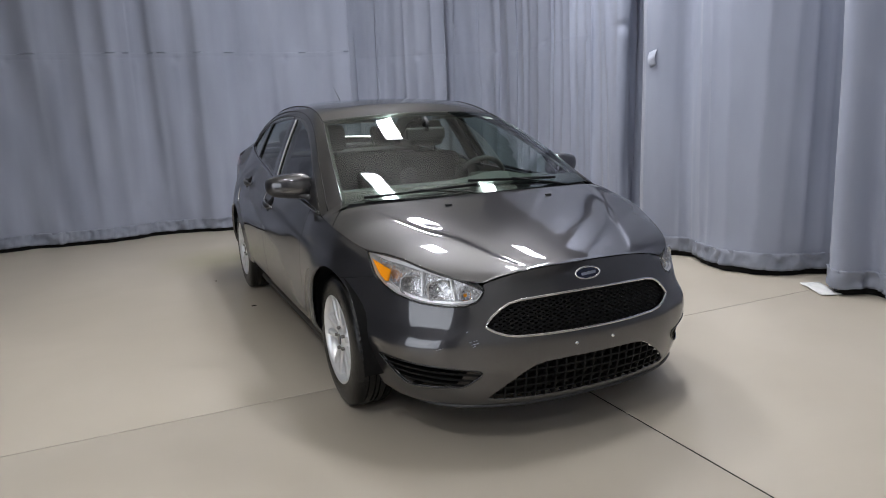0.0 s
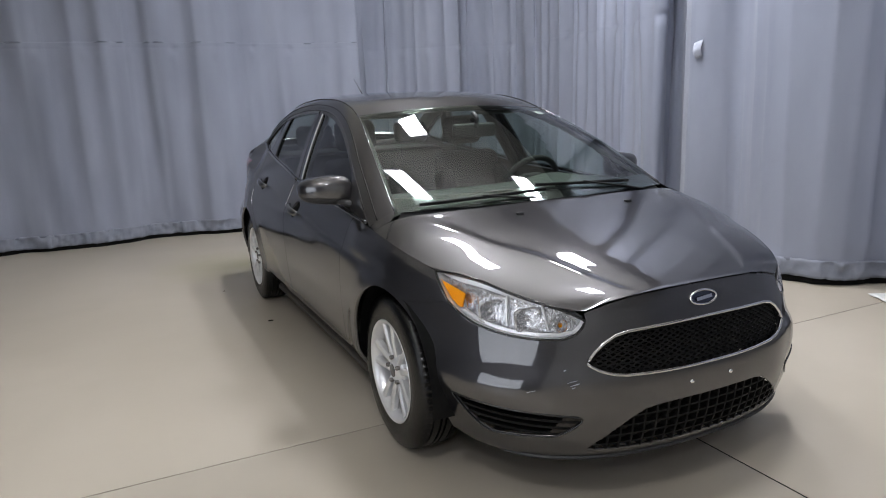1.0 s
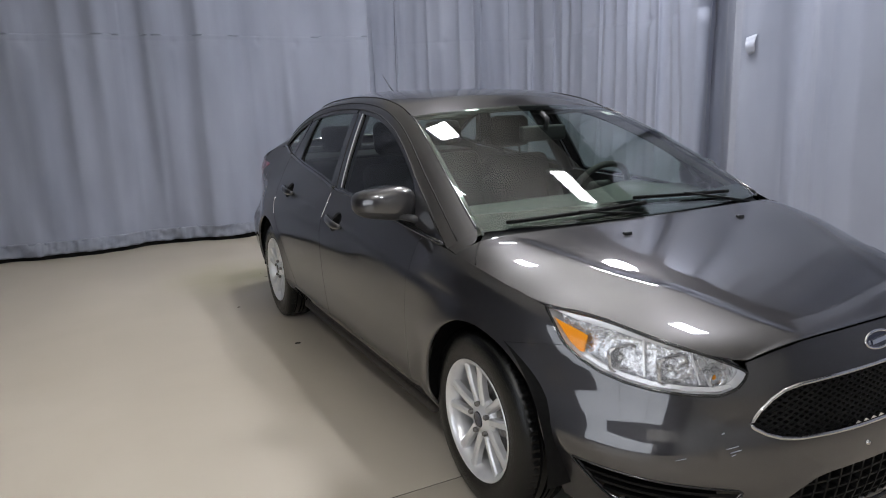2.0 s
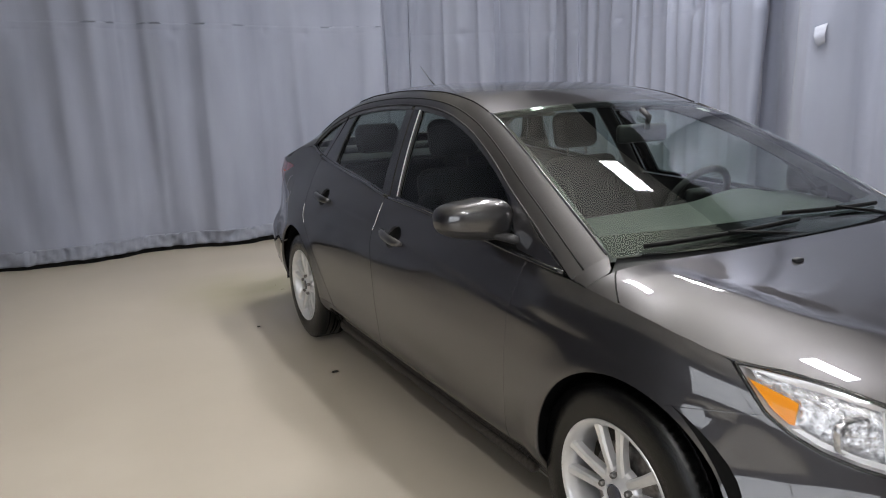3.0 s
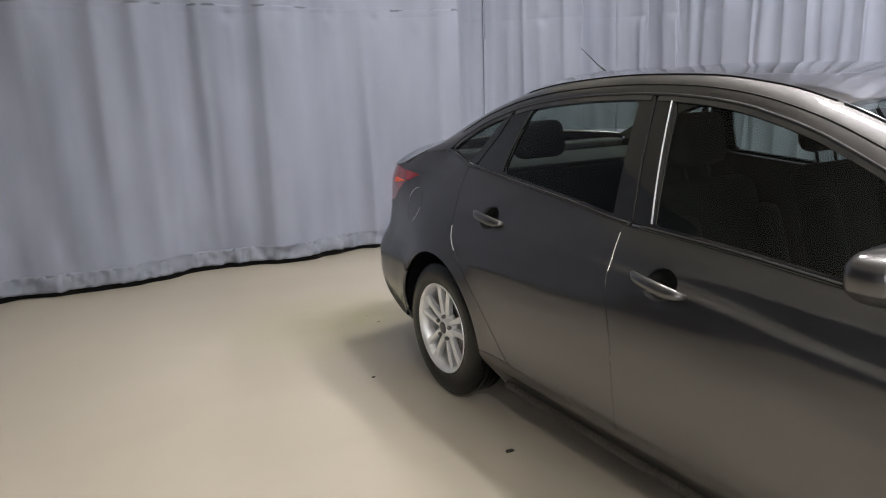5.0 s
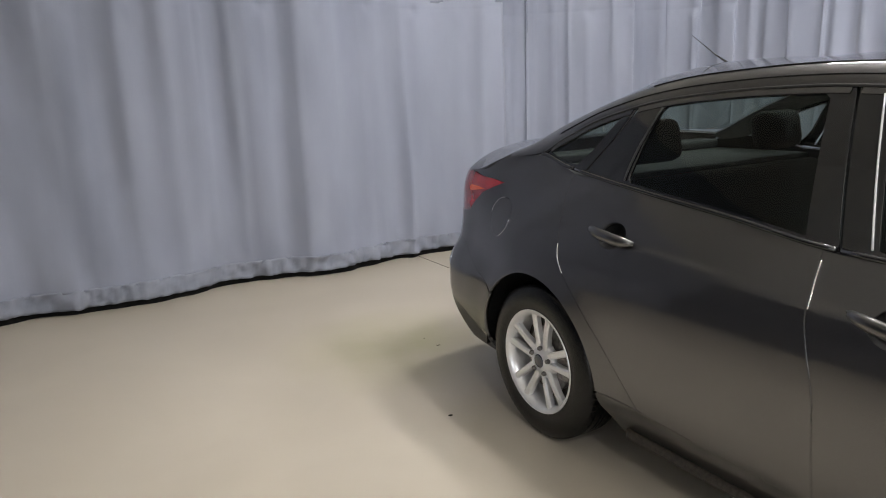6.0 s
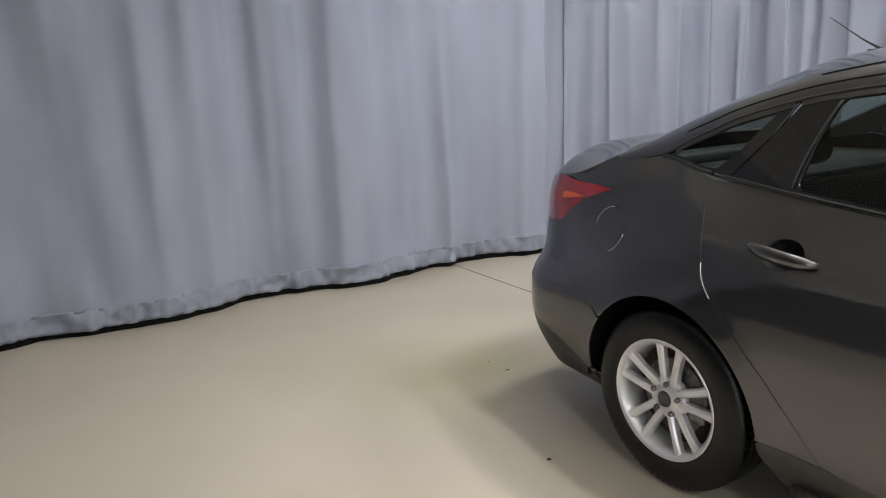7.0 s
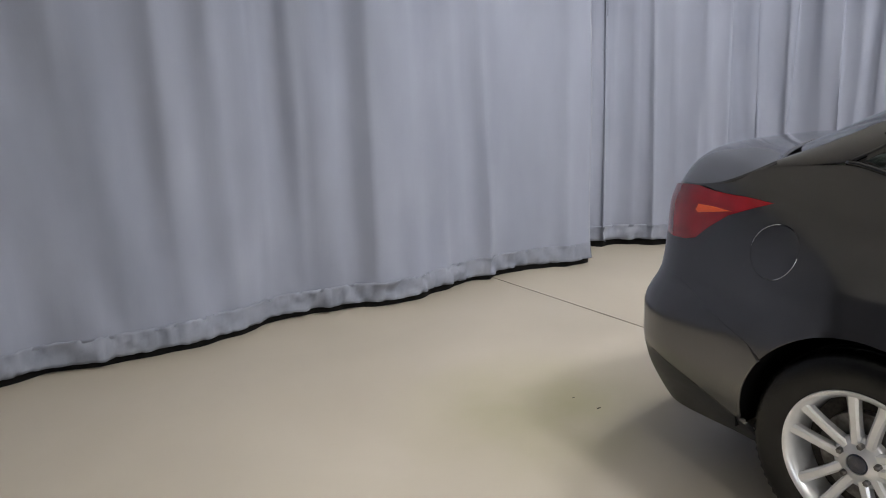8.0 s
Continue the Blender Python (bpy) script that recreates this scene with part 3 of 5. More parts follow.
def ring(s, z, out=0.0):
    p = at_s(s); q = (at_s(min(LENGTH, s+.02))-at_s(max(0, s-.02))); q /= np.linalg.norm(q)
    n = np.array([-q[1], q[0]])*-1   # outward
    d = -inset(s, z)
    y = p[1]
    # the wing's rounded top, up to the bonnet's seam
    w = smooth(-.45, -.25, y)*(1-smooth(.25, .42, y))
    if w > 0:
        top = BELT(y); h = (top-z)/.13
        if 0 < h < 1:
            low, high = inset(s, top-.13), inset(s, top)
            d = (1-w)*d-w*(low+(high-low)*(1-h)**2.2)
    # the crease below the handles
    w = smooth(.15, .35, y)*(1-.75*smooth(1.1, 1.7, y))*(1-smooth(2.45, 2.8, y))
    if w > 0:
        h = z-CREASE(y)
        d -= .005*w*math.tanh(h/.008)*math.exp(-(h/.055)**2)
    # the bumper's shoulder below the headlamp
    if .45 < s < 1.2 and z < .8:
        d += .028*math.exp(-((z-.44)/.09)**2)*smooth(.5, .78, s)*(1-smooth(.98, 1.2, s))
    d += out
    for yc in (-.03, 2.648):
        r = math.hypot(p[1]-yc, z-.322)
        if .2 < r < .6:
            d += .014*math.exp(-((r-.345)/.075)**2)*smooth(.14, .26, z)*(smooth(-.46, -.26, p[1]) if yc < 1 else 1)
    return np.array([max(0.0, p[0]+n[0]*d) if s > 1e-6 else 0.0, p[1]+n[1]*d, z])

BELT = spline([(-.25, .818), (.05, .873), (.20, .888), (.42, .900), (.88, .931), (1.19, .952), (1.552, .968), (1.83, 1.0), (2.2, 1.035), (2.45, 1.062), (2.66, 1.09), (2.85, 1.125), (3.1, 1.115), (3.3, 1.04)])
def belt_x(y):
    return ring(s_of_y(y), BELT(y))[0]
def side(y, z, out=0.0):
    """The side of the cabin above the belt line."""
    h = z-BELT(y)
    return np.array([belt_x(y)-.40*h-.25*h*h+out, y, z])


def body(s, z, out=0.0):
    """The car's flank at a way round the plan (signed, from the middle of the nose) and a height."""
    p = ring(abs(s), z, out)
    return (math.copysign(p[0], s) if s else 0.0, p[1], p[2])


def blend(a, b, t):
    return np.array(a, float) + (np.array(b, float) - np.array(a, float)) * t


Sy, Sx = s_of_y, s_front
# upper edge of the door frames, and the roof's edge above it, as height over the length
FRAME_TOP = spline([(.20, .888), (.42, 1.0), (.63, 1.098), (.79, 1.178), (.9, 1.225), (1.02, 1.271), (1.14, 1.306), (1.27, 1.337), (1.41, 1.357), (1.56, 1.369), (1.714, 1.374), (1.886, 1.371), (2.08, 1.360), (2.28, 1.338), (2.475, 1.295), (2.6, 1.255), (2.67, 1.222), (2.745, 1.19), (2.84, 1.137), (3.05, 1.105)])
ROOF_EDGE = spline([(.16, .947), (.45, 1.095), (.72, 1.222), (1.0, 1.332), (1.185, 1.384), (1.454, 1.421), (1.757, 1.431), (2.118, 1.416), (2.325, 1.389), (2.53, 1.339), (2.77, 1.252), (2.94, 1.175), (3.07, 1.125)])
ROOF_HALF = spline([(.16, .72), (.45, .672), (.72, .62), (1.0, .564), (1.185, .545), (1.454, .535), (1.757, .532), (2.118, .535), (2.325, .542), (2.53, .555), (2.77, .585), (2.94, .615), (3.07, .64)])


def roof_edge(y):
    return np.array([ROOF_HALF(y), y, ROOF_EDGE(y)])


def rail(u, v):
    """The painted strip from windscreen foot over the doors to the tail, u along it, v across it."""
    low_y = .20 + u * 2.84
    high_y = .16 + u * 2.91
    a = side(low_y, FRAME_TOP(low_y)) + np.array([.004, 0, 0])
    b = roof_edge(high_y)
    mid = (a + b) / 2 + np.array([.009, -.002, .011]) * (0.8 + 0.4 * u)
    return (1 - v) ** 2 * a + 2 * v * (1 - v) * mid + v * v * b


def roof(u, v):
    half = abs(2 * u - 1)
    start = .93 + .07 * half ** 2.2
    end = 2.60 - .22 * half ** 2.5
    y = start + (end - start) * v
    e = roof_edge(y)
    crown = .050 - .016 * smooth(0, .35, v) + .07 * smooth(1.9, 2.6, y)
    q = (2 * u - 1)
    return np.array([e[0] * q, y, e[2] + crown * (1 - abs(q) ** 2.3)])


def windscreen(u, v):
    q = 2 * u - 1
    e = roof_edge(.16 + .84 * v)
    c = np.array([0, .0 + .93 * v, .962 + .404 * v + .035 * v * (1 - v)])
    e = e + np.array([0, -.012, .010]) * 4 * v * (1 - v)
    k = abs(q) ** 2.1
    return np.array([e[0] * q, c[1] + (e[1] - c[1]) * k, c[2] + (e[2] - c[2]) * k - .002])


def back_window(u, v):
    q = 2 * u - 1
    e = roof_edge(2.38 + .62 * v)
    c = np.array([0, 2.60 + .58 * v, 1.4215 - .262 * v + .03 * v * (1 - v)])
    k = abs(q) ** 2.4
    return np.array([e[0] * q, c[1] + (e[1] - c[1]) * k, c[2] + (e[2] - c[2]) * k - .002])


# the bonnet's edge: down the wing's top, then along the lamp's upper edge to the nose
EDGE_S = spline([(0, Sy(.13)), (.28, Sy(-.10)), (.45, 1.13), (.60, .92), (.75, .74), (.9, .585), (1.0, .472)])
EDGE_Z = spline([(0, .878), (.28, .848), (.45, .806), (.60, .784), (.75, .752), (.9, .722), (1.0, .706)])
MID_Y = spline([(0, -.005), (.3, -.22), (.6, -.47), (.85, -.70), (1.0, -.803)])
MID_Z = spline([(0, .953), (.3, .908), (.6, .852), (.85, .785), (1.0, .750)])


def bonnet(u, v):
    q = 2 * u - 1
    h = abs(q)
    e = ring(EDGE_S(v), EDGE_Z(v))
    c = np.array([0, MID_Y(v), MID_Z(v)])
    z = c[2] + (e[2] - c[2]) * (0.3 * h ** 2 + 0.7 * h ** (13 - 8.5 * smooth(0, .5, v)))
    line = .56 + .24 * (1 - v) ** 1.3
    ridge = (.0035 * math.tanh((h - line) / .03) * math.exp(-((h - line) / .17) ** 2) + .002 * math.exp(-((h - line) / .035) ** 2)) * smooth(0, .12, 1 - v) * smooth(0, .1, v)
    return np.array([e[0] * q, c[1] + (e[1] - c[1]) * h ** 2.6, z + ridge])


def deck(u, v):
    """Boot lid: over its top (v to 0.45), round the lip and down the tail."""
    q = 2 * u - 1
    h = abs(q)
    cy = spline([(0, 3.17), (.25, 3.36), (.42, 3.52), (.48, 3.565), (.60, 3.555), (.8, 3.56), (1, 3.585)])(v)
    cz = spline([(0, 1.162), (.25, 1.155), (.42, 1.135), (.48, 1.10), (.60, .98), (.8, .84), (1, .715)])(v)
    ex = spline([(0, .655), (.25, .732), (.36, .724), (.42, .708), (.48, .655), (.53, .588), (.60, .52), (.8, .50), (1, .48)])(v)
    ey = spline([(0, 3.05), (.25, 3.19), (.36, 3.292), (.42, 3.357), (.48, 3.425), (.53, 3.478), (.60, 3.52), (.8, 3.535), (1, 3.575)])(v)
    ez = spline([(0, 1.128), (.25, 1.056), (.36, 1.037), (.42, 1.034), (.48, 1.023), (.53, 1.013), (.60, .985), (.8, .84), (1, .715)])(v)
    k = h ** 3.2
    return np.array([ex * q, cy + (ey - cy) * h ** 2.4, cz + (ez - cz) * k])


# ---- car: panels ----
car = thing("car", "dark grey metallic four-door saloon parked on the hall floor", "car")


def mirrored(poly):
    return [(-u, v) for u, v in poly][::-1]


def both(half):
    """A closed outline from its right half, which runs from the middle line to the middle line."""
    return half + [(-u, v) for u, v in half[::-1] if u > 1e-6]


ARCH_R, HUB_Z, AXLE = .372, .322, 2.648


def arch(yc, a0, a1, n=18, r=ARCH_R):
    """Points along a wheel opening, by angles from the rear, over the top, to the front."""
    if yc < 1:
        yc, r = -.046, .336
    return [(Sy(yc + r * math.cos(radians(a))), HUB_Z + .370 * math.sin(radians(a))) for a in np.linspace(a0, a1, n)]


LAMP_OUT = [(1.105, .797), (1.05, .742), (1.012, .70), (.96, .668), (.895, .642), (.82, .626), (.74, .616), (.64, .611), (.55, .612), (.50, .630), (.478, .652), (.468, .676), (.505, .694), (.558, .713), (.648, .735), (.735, .752), (.89, .781), (1.0, .794)]
GRILLE = both([(0, .643), (.11, .642), (.22, .639), (.32, .634), (.37, .624), (.41, .603), (.445, .575), (.474, .541), (.462, .528), (.43, .511), (.385, .497), (.334, .490), (.22, .487), (.1, .486), (0, .486)])
INTAKE = both([(0, .380), (.12, .380), (.22, .377), (.27, .368), (.32, .343), (.38, .303), (.44, .258), (.47, .232), (.43, .222), (.25, .218), (0, .216)])
FOG = [(.952, .397), (.80, .388), (.62, .372), (.50, .360), (.486, .350), (.505, .328), (.55, .297), (.58, .286), (.70, .277), (.80, .274), (.84, .283), (.885, .318)]

bumper_half = [(0, .748), (.09, .7475), (.20, .7435), (.28, .739), (.38, .724), (.460, .705), (.474, .698), (.468, .676), (.478, .652), (.50, .630), (.55, .612), (.64, .611), (.74, .616), (.82, .626), (.895, .642), (.96, .668), (1.012, .70)]
bumper_half += arch(-.02, 112, 176, 12)
bumper_half += [(Sy(-.388), .29), (Sy(-.392), .215), (.92, .200), (.6, .198), (.3, .195), (0, .195)]
front_bumper = patch("front_bumper", body, both(bumper_half), PAINT, car, "", [GRILLE, INTAKE, FOG, mirrored(FOG)], 0.024)

fold = [(Sy(y), CREASE(y) + d) for y in np.arange(.12, 2.75, .016) for d in (-.026, -.014, -.006, 0, .006, .014, .026)]
for sign in (-1, 1):
    wing = [(1.012, .70), (1.05, .742), (1.105, .797), (Sy(-.22), .823), (Sy(-.10), .848), (Sy(.05), .869), (Sy(.20), .886), (Sy(.40), .897), (Sy(.425), .885), (Sy(.435), .70), (Sy(.455), .50), (Sy(.47), .285), (Sy(.45), .20), (Sy(.31), .20)]
    wing += arch(-.02, -8, 112, 22)
    patch("front_wing", ring, wing, PAINT, car, step=.022, sign=sign, extra=fold)

    # doors: lower panel, window frame, panes
    door_low = lambda y: .262 + .036 * y
    front = [(Sy(.425), .897)] + [(Sy(y), BELT(y) - .002) for y in (.6, .9, 1.2, 1.4, 1.55)] + [(Sy(1.552), .955), (Sy(1.535), .822), (Sy(1.490), .66), (Sy(1.480), .60), (Sy(1.474), .345), (Sy(1.472), door_low(1.47)), (Sy(1.0), door_low(1.0)), (Sy(.475), door_low(.47)), (Sy(.457), .50), (Sy(.437), .70)]
    pull_f = [(Sy(1.325) + .062 * math.cos(a), .832 + .045 * math.sin(a)) for a in np.linspace(0, 2 * math.pi, 20, endpoint=False)]
    front_door = patch("front_door", ring, front, PAINT, car, "", [pull_f], step=.026, sign=sign, extra=fold)
    rear = [(Sy(1.555), .955), (Sy(1.556), .966)] + [(Sy(y), BELT(y) - .002) for y in (1.7, 1.95, 2.2, 2.45)] + [(Sy(2.60), 1.07), (Sy(2.585), .985), (Sy(2.525), .84), (Sy(2.506), .80), (Sy(2.47), .745), (Sy(2.36), .645), (Sy(2.253), .539), (Sy(2.15), .42), (Sy(2.085), .345), (Sy(2.04), door_low(2.1)), (Sy(1.48), door_low(1.47)), (Sy(1.478), .345), (Sy(1.484), .60), (Sy(1.494), .66), (Sy(1.539), .822)]
    pull_r = [(Sy(2.27) + .062 * math.cos(a), .895 + .043 * math.sin(a)) for a in np.linspace(0, 2 * math.pi, 20, endpoint=False)]
    rear_door = patch("rear_door", ring, rear, PAINT, car, "", [pull_r], step=.026, sign=sign, extra=fold)

    sill = [(Sy(.31), .195), (Sy(.455), .200), (Sy(.47), door_low(.47))] + [(Sy(y), door_low(y)) for y in (1.0, 1.5, 2.04)] + [(Sy(2.12), .338), (Sy(2.278), .338), (Sy(2.277), .28), (Sy(2.25), .17), (Sy(1.3), .155), (Sy(.40), .155)]
    patch("sill", ring, rounded(sill, .01), PAINT, car, "dark grey painted sill", sign=sign)

    fuel = [(Sy(2.965) + .082 * math.cos(a), .868 + .080 * math.sin(a)) for a in np.linspace(0, 2 * math.pi, 28, endpoint=False)]
    quarter = [(Sy(2.284), .342), (Sy(2.09), .342), (Sy(2.154), .42), (Sy(2.256), .539), (Sy(2.363), .645), (Sy(2.473), .745), (Sy(2.509), .80), (Sy(2.528), .84), (Sy(2.588), .985), (Sy(2.603), 1.072), (Sy(2.66), BELT(2.66) - .002), (Sy(2.76), BELT(2.76)), (Sy(2.85), BELT(2.85)), (Sy(2.95), 1.118), (Sy(3.05), 1.112), (Sy(3.12), 1.09), (Sy(3.20), 1.05), (Sy(3.305), 1.0345), (Sy(3.24), 1.0235), (Sy(3.20), 1.018), (Sy(3.10), 1.014), (Sy(3.012), 1.004), (Sy(3.06), .988), (Sy(3.157), .952), (Sy(3.23), .905), (Sy(3.29), .857), (Sy(3.34), .846), (Sy(3.42), .842), (s_rear(.62), .85), (s_rear(.51), .868), (s_rear(.50), .719), (Sy(3.45), .716), (Sy(3.345), .712), (Sy(3.307), .697), (Sy(3.15), .646), (Sy(2.985), .586)]
    quarter += arch(AXLE, 39, 176, 26)
    patch("rear_wing", ring, quarter, PAINT, car, "", [fuel] if sign < 0 else [], sign=sign)
    if sign < 0:
        flap = patch("fuel_flap", ring, fuel, PAINT, car, "round fuel flap flush in the wing", sign=sign, step=.02, gap=.0022)
        # Two chrome arcs imitate the light that the flap's edge catches.
        for a0, a1 in ((.1, 1.5), (3.2, 4.4)):
            bm = bmesh.new()
            tube(bm, [Vector(ring(Sy(2.965) + .0815 * math.cos(a), .868 + .0795 * math.sin(a), .0005) * (sign, 1, 1)) for a in np.linspace(a0, a1, 14)], .0014, 6)
            part("rim", bm, CHROME, flap, "chrome arc put in for light caught on the flap's edge")

    tail = [(Sy(3.012), 1.004), (Sy(3.06), .988), (Sy(3.157), .952), (Sy(3.23), .905), (Sy(3.29), .857), (Sy(3.34), .846), (Sy(3.42), .842), (s_rear(.62), .85), (s_rear(.50), .87), (s_rear(.50), .99), (s_rear(.62), 1.01), (Sy(3.40), 1.03), (Sy(3.32), 1.032), (Sy(3.24), 1.022), (Sy(3.20), 1.018), (Sy(3.10), 1.014)]
    lamp = patch("tail_lamp", ring, tail, RED, car, "red plastic tail lamp", sign=sign, step=.02)
    # Glint on the reflector, put into the colour as a brighter orange-red.
    glint = [(Sy(3.145), .966), (Sy(3.20), .957), (Sy(3.285), .944), (Sy(3.30), .952), (Sy(3.29), .974), (Sy(3.22), .973)]
    patch("reflex_glint", lambda s, z: ring(s, z, .0015), glint, RED_GLINT, lamp, "red reflector with its glint put into a brighter colour", sign=sign, step=.02, skirt=.001)

    # windscreen pillar, roof rail and rear pillar in one strip
    sheet("roof_rail", rail, 90, 10, PAINT, car, sign=sign, skirt=.012)
    # small painted triangle below the pillar's foot
    def pillar_foot(u, v):
        y = .205 - .075 * v
        p = blend(ring(Sy(y), BELT(y)), rail(0, v), u)
        corner = blend(ring(Sy(.13), BELT(.13)), rail(0, 1), u)
        return p + v * v * (1 - u ** 8) * (bonnet(1 - .05 * u, 0) + np.array([0, .002, 0]) - corner)
    sheet("pillar_foot", pillar_foot, 8, 10, PAINT, car, sign=sign)
    bm = bmesh.new()
    tube(bm, [Vector(bonnet(.5 + sign * .5 * (.905 + .092 * t), -.0 + .155 * t ** 1.2)) + Vector((0, 0, .001)) for t in np.linspace(0, 1, 14)], .0022, 6)
    part("bonnet_seam", bm, NOSE_BLACK, car, "dark seam between bonnet and wing")
    bm = bmesh.new()
    tube(bm, [Vector(rail(u, .36) * (sign, 1, 1)) for u in np.linspace(0, .90, 70)], .003, 6)
    part("frame_seam", bm, NOSE_BLACK, car, "dark seam over the door frames")

rear_half = [(Sy(2.965), .22)] + arch(AXLE, -14, 37, 10) + [(Sy(2.985), .5855), (Sy(3.15), .6455), (Sy(3.307), .6965), (Sy(3.345), .7115), (Sy(3.45), .7155), (s_rear(.5), .7185), (LENGTH, .7185)]
for sign in (-1, 1):
    valance = [(Sy(2.955), .235), (Sy(2.995), .30), (Sy(3.25), .385), (Sy(3.40), .425), (s_rear(.5), .44), (LENGTH, .44), (LENGTH, .22), (s_rear(.5), .20), (Sy(3.3), .215)]
    up = [(Sy(2.998), .303)] + arch(AXLE, -2, 37, 9) + rear_half[11:] + [(LENGTH, .442), (s_rear(.5), .442), (Sy(3.40), .427), (Sy(3.25), .387)]
    patch("rear_bumper", ring, up, PAINT, car, sign=sign)
    patch("rear_valance", ring, valance, PLASTIC, car, "black plastic lower bumper edge", sign=sign)

sheet("roof", roof, 28, 36, PAINT, car, skirt=.01)
sheet("bonnet", bonnet, 96, 40, PAINT, car, "long bonnet with two soft creases", skirt=.014)
sheet("boot_lid", deck, 28, 40, PAINT, car, skirt=.012)
screen = sheet("windscreen", windscreen, 24, 20, GLASS, car, "sloping windscreen")
sheet("rear_window", back_window, 20, 14, TINTED, car, "sloping rear window")


# ---- car: windows ----
for sign in (-1, 1):
    door_f = [o for o in car.children if o.name.startswith("front_door")][0 if sign < 0 else 1]
    door_r = [o for o in car.children if o.name.startswith("rear_door")][0 if sign < 0 else 1]
    frame_fn = lambda y, z: side(y, z, -.003)
    glass_fn = lambda y, z: side(y, z, -.010)
    top = lambda y0, y1, n, d: [(y, FRAME_TOP(y) - d) for y in np.linspace(y0, y1, n)]
    foot = lambda y0, y1, n, d: [(y, BELT(y) + d) for y in np.linspace(y0, y1, n)]
    # front door
    outer = foot(.225, 1.508, 15, .002) + top(1.612, .225, 23, .003)
    opening = [(.520, .945)] + foot(.60, 1.40, 10, .020) + [(1.425, .986), (1.505, 1.31), (1.525, 1.342)] + top(1.50, .68, 16, .026) + [(.632, 1.062)]
    patch("window_frame", frame_fn, outer, GLOSS_BLACK, door_f, "gloss black window frame", [opening], .03, .001, .012, sign)
    patch("window_pane", glass_fn, shifted(dense(opening, .03), -.006), TINTED, door_f, "", (), .05, 0, 0, sign)
    outer = foot(1.518, 2.60, 12, .002) + [(2.53, 1.088), (2.44, 1.20), (2.378, 1.296)] + top(2.36, 1.622, 12, .003)
    opening = foot(1.612, 2.29, 9, .020) + [(2.305, 1.078), (2.290, 1.20), (2.262, 1.300)] + top(2.245, 1.70, 9, .026) + [(1.680, 1.335)]
    patch("window_frame", frame_fn, outer, GLOSS_BLACK, door_r, "gloss black window frame", [opening], .03, .001, .012, sign)
    patch("window_pane", glass_fn, shifted(dense(opening, .03), -.006), TINTED, door_r, "", (), .05, 0, 0, sign)
    outer = [(2.606, 1.078)] + foot(2.63, 2.845, 7, .002) + top(2.835, 2.386, 12, .003) + [(2.446, 1.20), (2.536, 1.09)]
    opening = [(2.60, 1.104), (2.66, 1.108), (2.74, 1.124), (2.795, 1.140), (2.79, 1.150)] + [(y, FRAME_TOP(y) - .024) for y in (2.745, 2.68, 2.60, 2.50, 2.44)] + [(2.475, 1.24), (2.54, 1.155)]
    surround = patch("quarter_window_frame", frame_fn, outer, GLOSS_BLACK, car, "gloss black frame of the small rear side window", [opening], .03, .001, .012, sign)
    patch("window_pane", glass_fn, shifted(dense(opening, .03), -.006), TINTED, surround, "", (), .05, 0, 0, sign)
    # belt mouldings, and the middle pillar's seal, its bright reflection put into silver
    for owner, y0, y1 in ((door_f, .24, 1.505), (door_r, 1.52, 2.595), (surround, 2.61, 2.84)):
        bm = bmesh.new()
        tube(bm, [side(y, BELT(y) + .006, .001) * (sign, 1, 1) for y in np.linspace(y0, y1, 24)], .0085, 8)
        part("belt_moulding", bm, GLOSS_BLACK, owner, "black belt moulding")
    bm = bmesh.new()
    tube(bm, [side(1.435 + (z - .98) * .285, z, .0005) * (sign, 1, 1) for z in np.linspace(.985, 1.345, 12)], .003, 6)
    part("pillar_seal", bm, ALLOY, door_f, "seal at the middle pillar, silver for the reflection on it")
    bm = bmesh.new()
    tube(bm, [side(2.318 - .06 * ((z - 1.07) / .24) ** 1.6, z, .0005) * (sign, 1, 1) for z in np.linspace(1.07, 1.312, 12)], .0035, 6)
    part("pillar_seal", bm, PLASTIC, door_r)
    # rim of the frame along the roof
    bm = bmesh.new()
    tube(bm, [side(y, FRAME_TOP(y) - .004, .001) * (sign, 1, 1) for y in np.linspace(.32, 2.83, 60)], .005, 6)
    part("roof_seal", bm, PLASTIC, car, "black rubber seal over the doors")
    for owner, y0, y1 in ((door_f, .46, 1.60), (door_r, 1.632, 2.37), (surround, 2.40, 2.79)):
        band = [(y, FRAME_TOP(y) - .009) for y in np.linspace(y0, y1, 16)] + [(y, FRAME_TOP(y) - .023) for y in np.linspace(y1, y0, 16)]
        patch("frame_strip", lambda y, z: side(y, z, .0015), band, PAINT, owner, "painted strip of the window frame", (), .02, 0, .004, sign)

    # clear guards on the doors' rear edges, in chrome to imitate their glint
    for owner, y0, y1, z0, z1 in ((door_f, 1.549, 1.537, .945, .83), (door_r, 2.522, 2.46, .832, .735)):
        bm = bmesh.new()
        tube(bm, [Vector(ring(Sy(y0 + (y1 - y0) * t ** 1.5) - .004, z0 + (z1 - z0) * t, .0015) * (sign, 1, 1)) for t in np.linspace(0, 1, 10)], .0028, 6)
        part("edge_guard", bm, CHROME, owner, "thin guard on the door's edge, made bright for its glint")
    # sail at the mirror's root
    sail = [(.245, .903), (.33, .909), (.488, .925), (.60, 1.055), (.628, 1.090), (.52, 1.043), (.42, .983), (.32, .935)]
    patch("mirror_sail", lambda y, z: side(y, z, .002), rounded(sail, .012), PAINT, door_f, "dark grey painted triangle at the mirror's root", (), .03, 0, .01, sign)

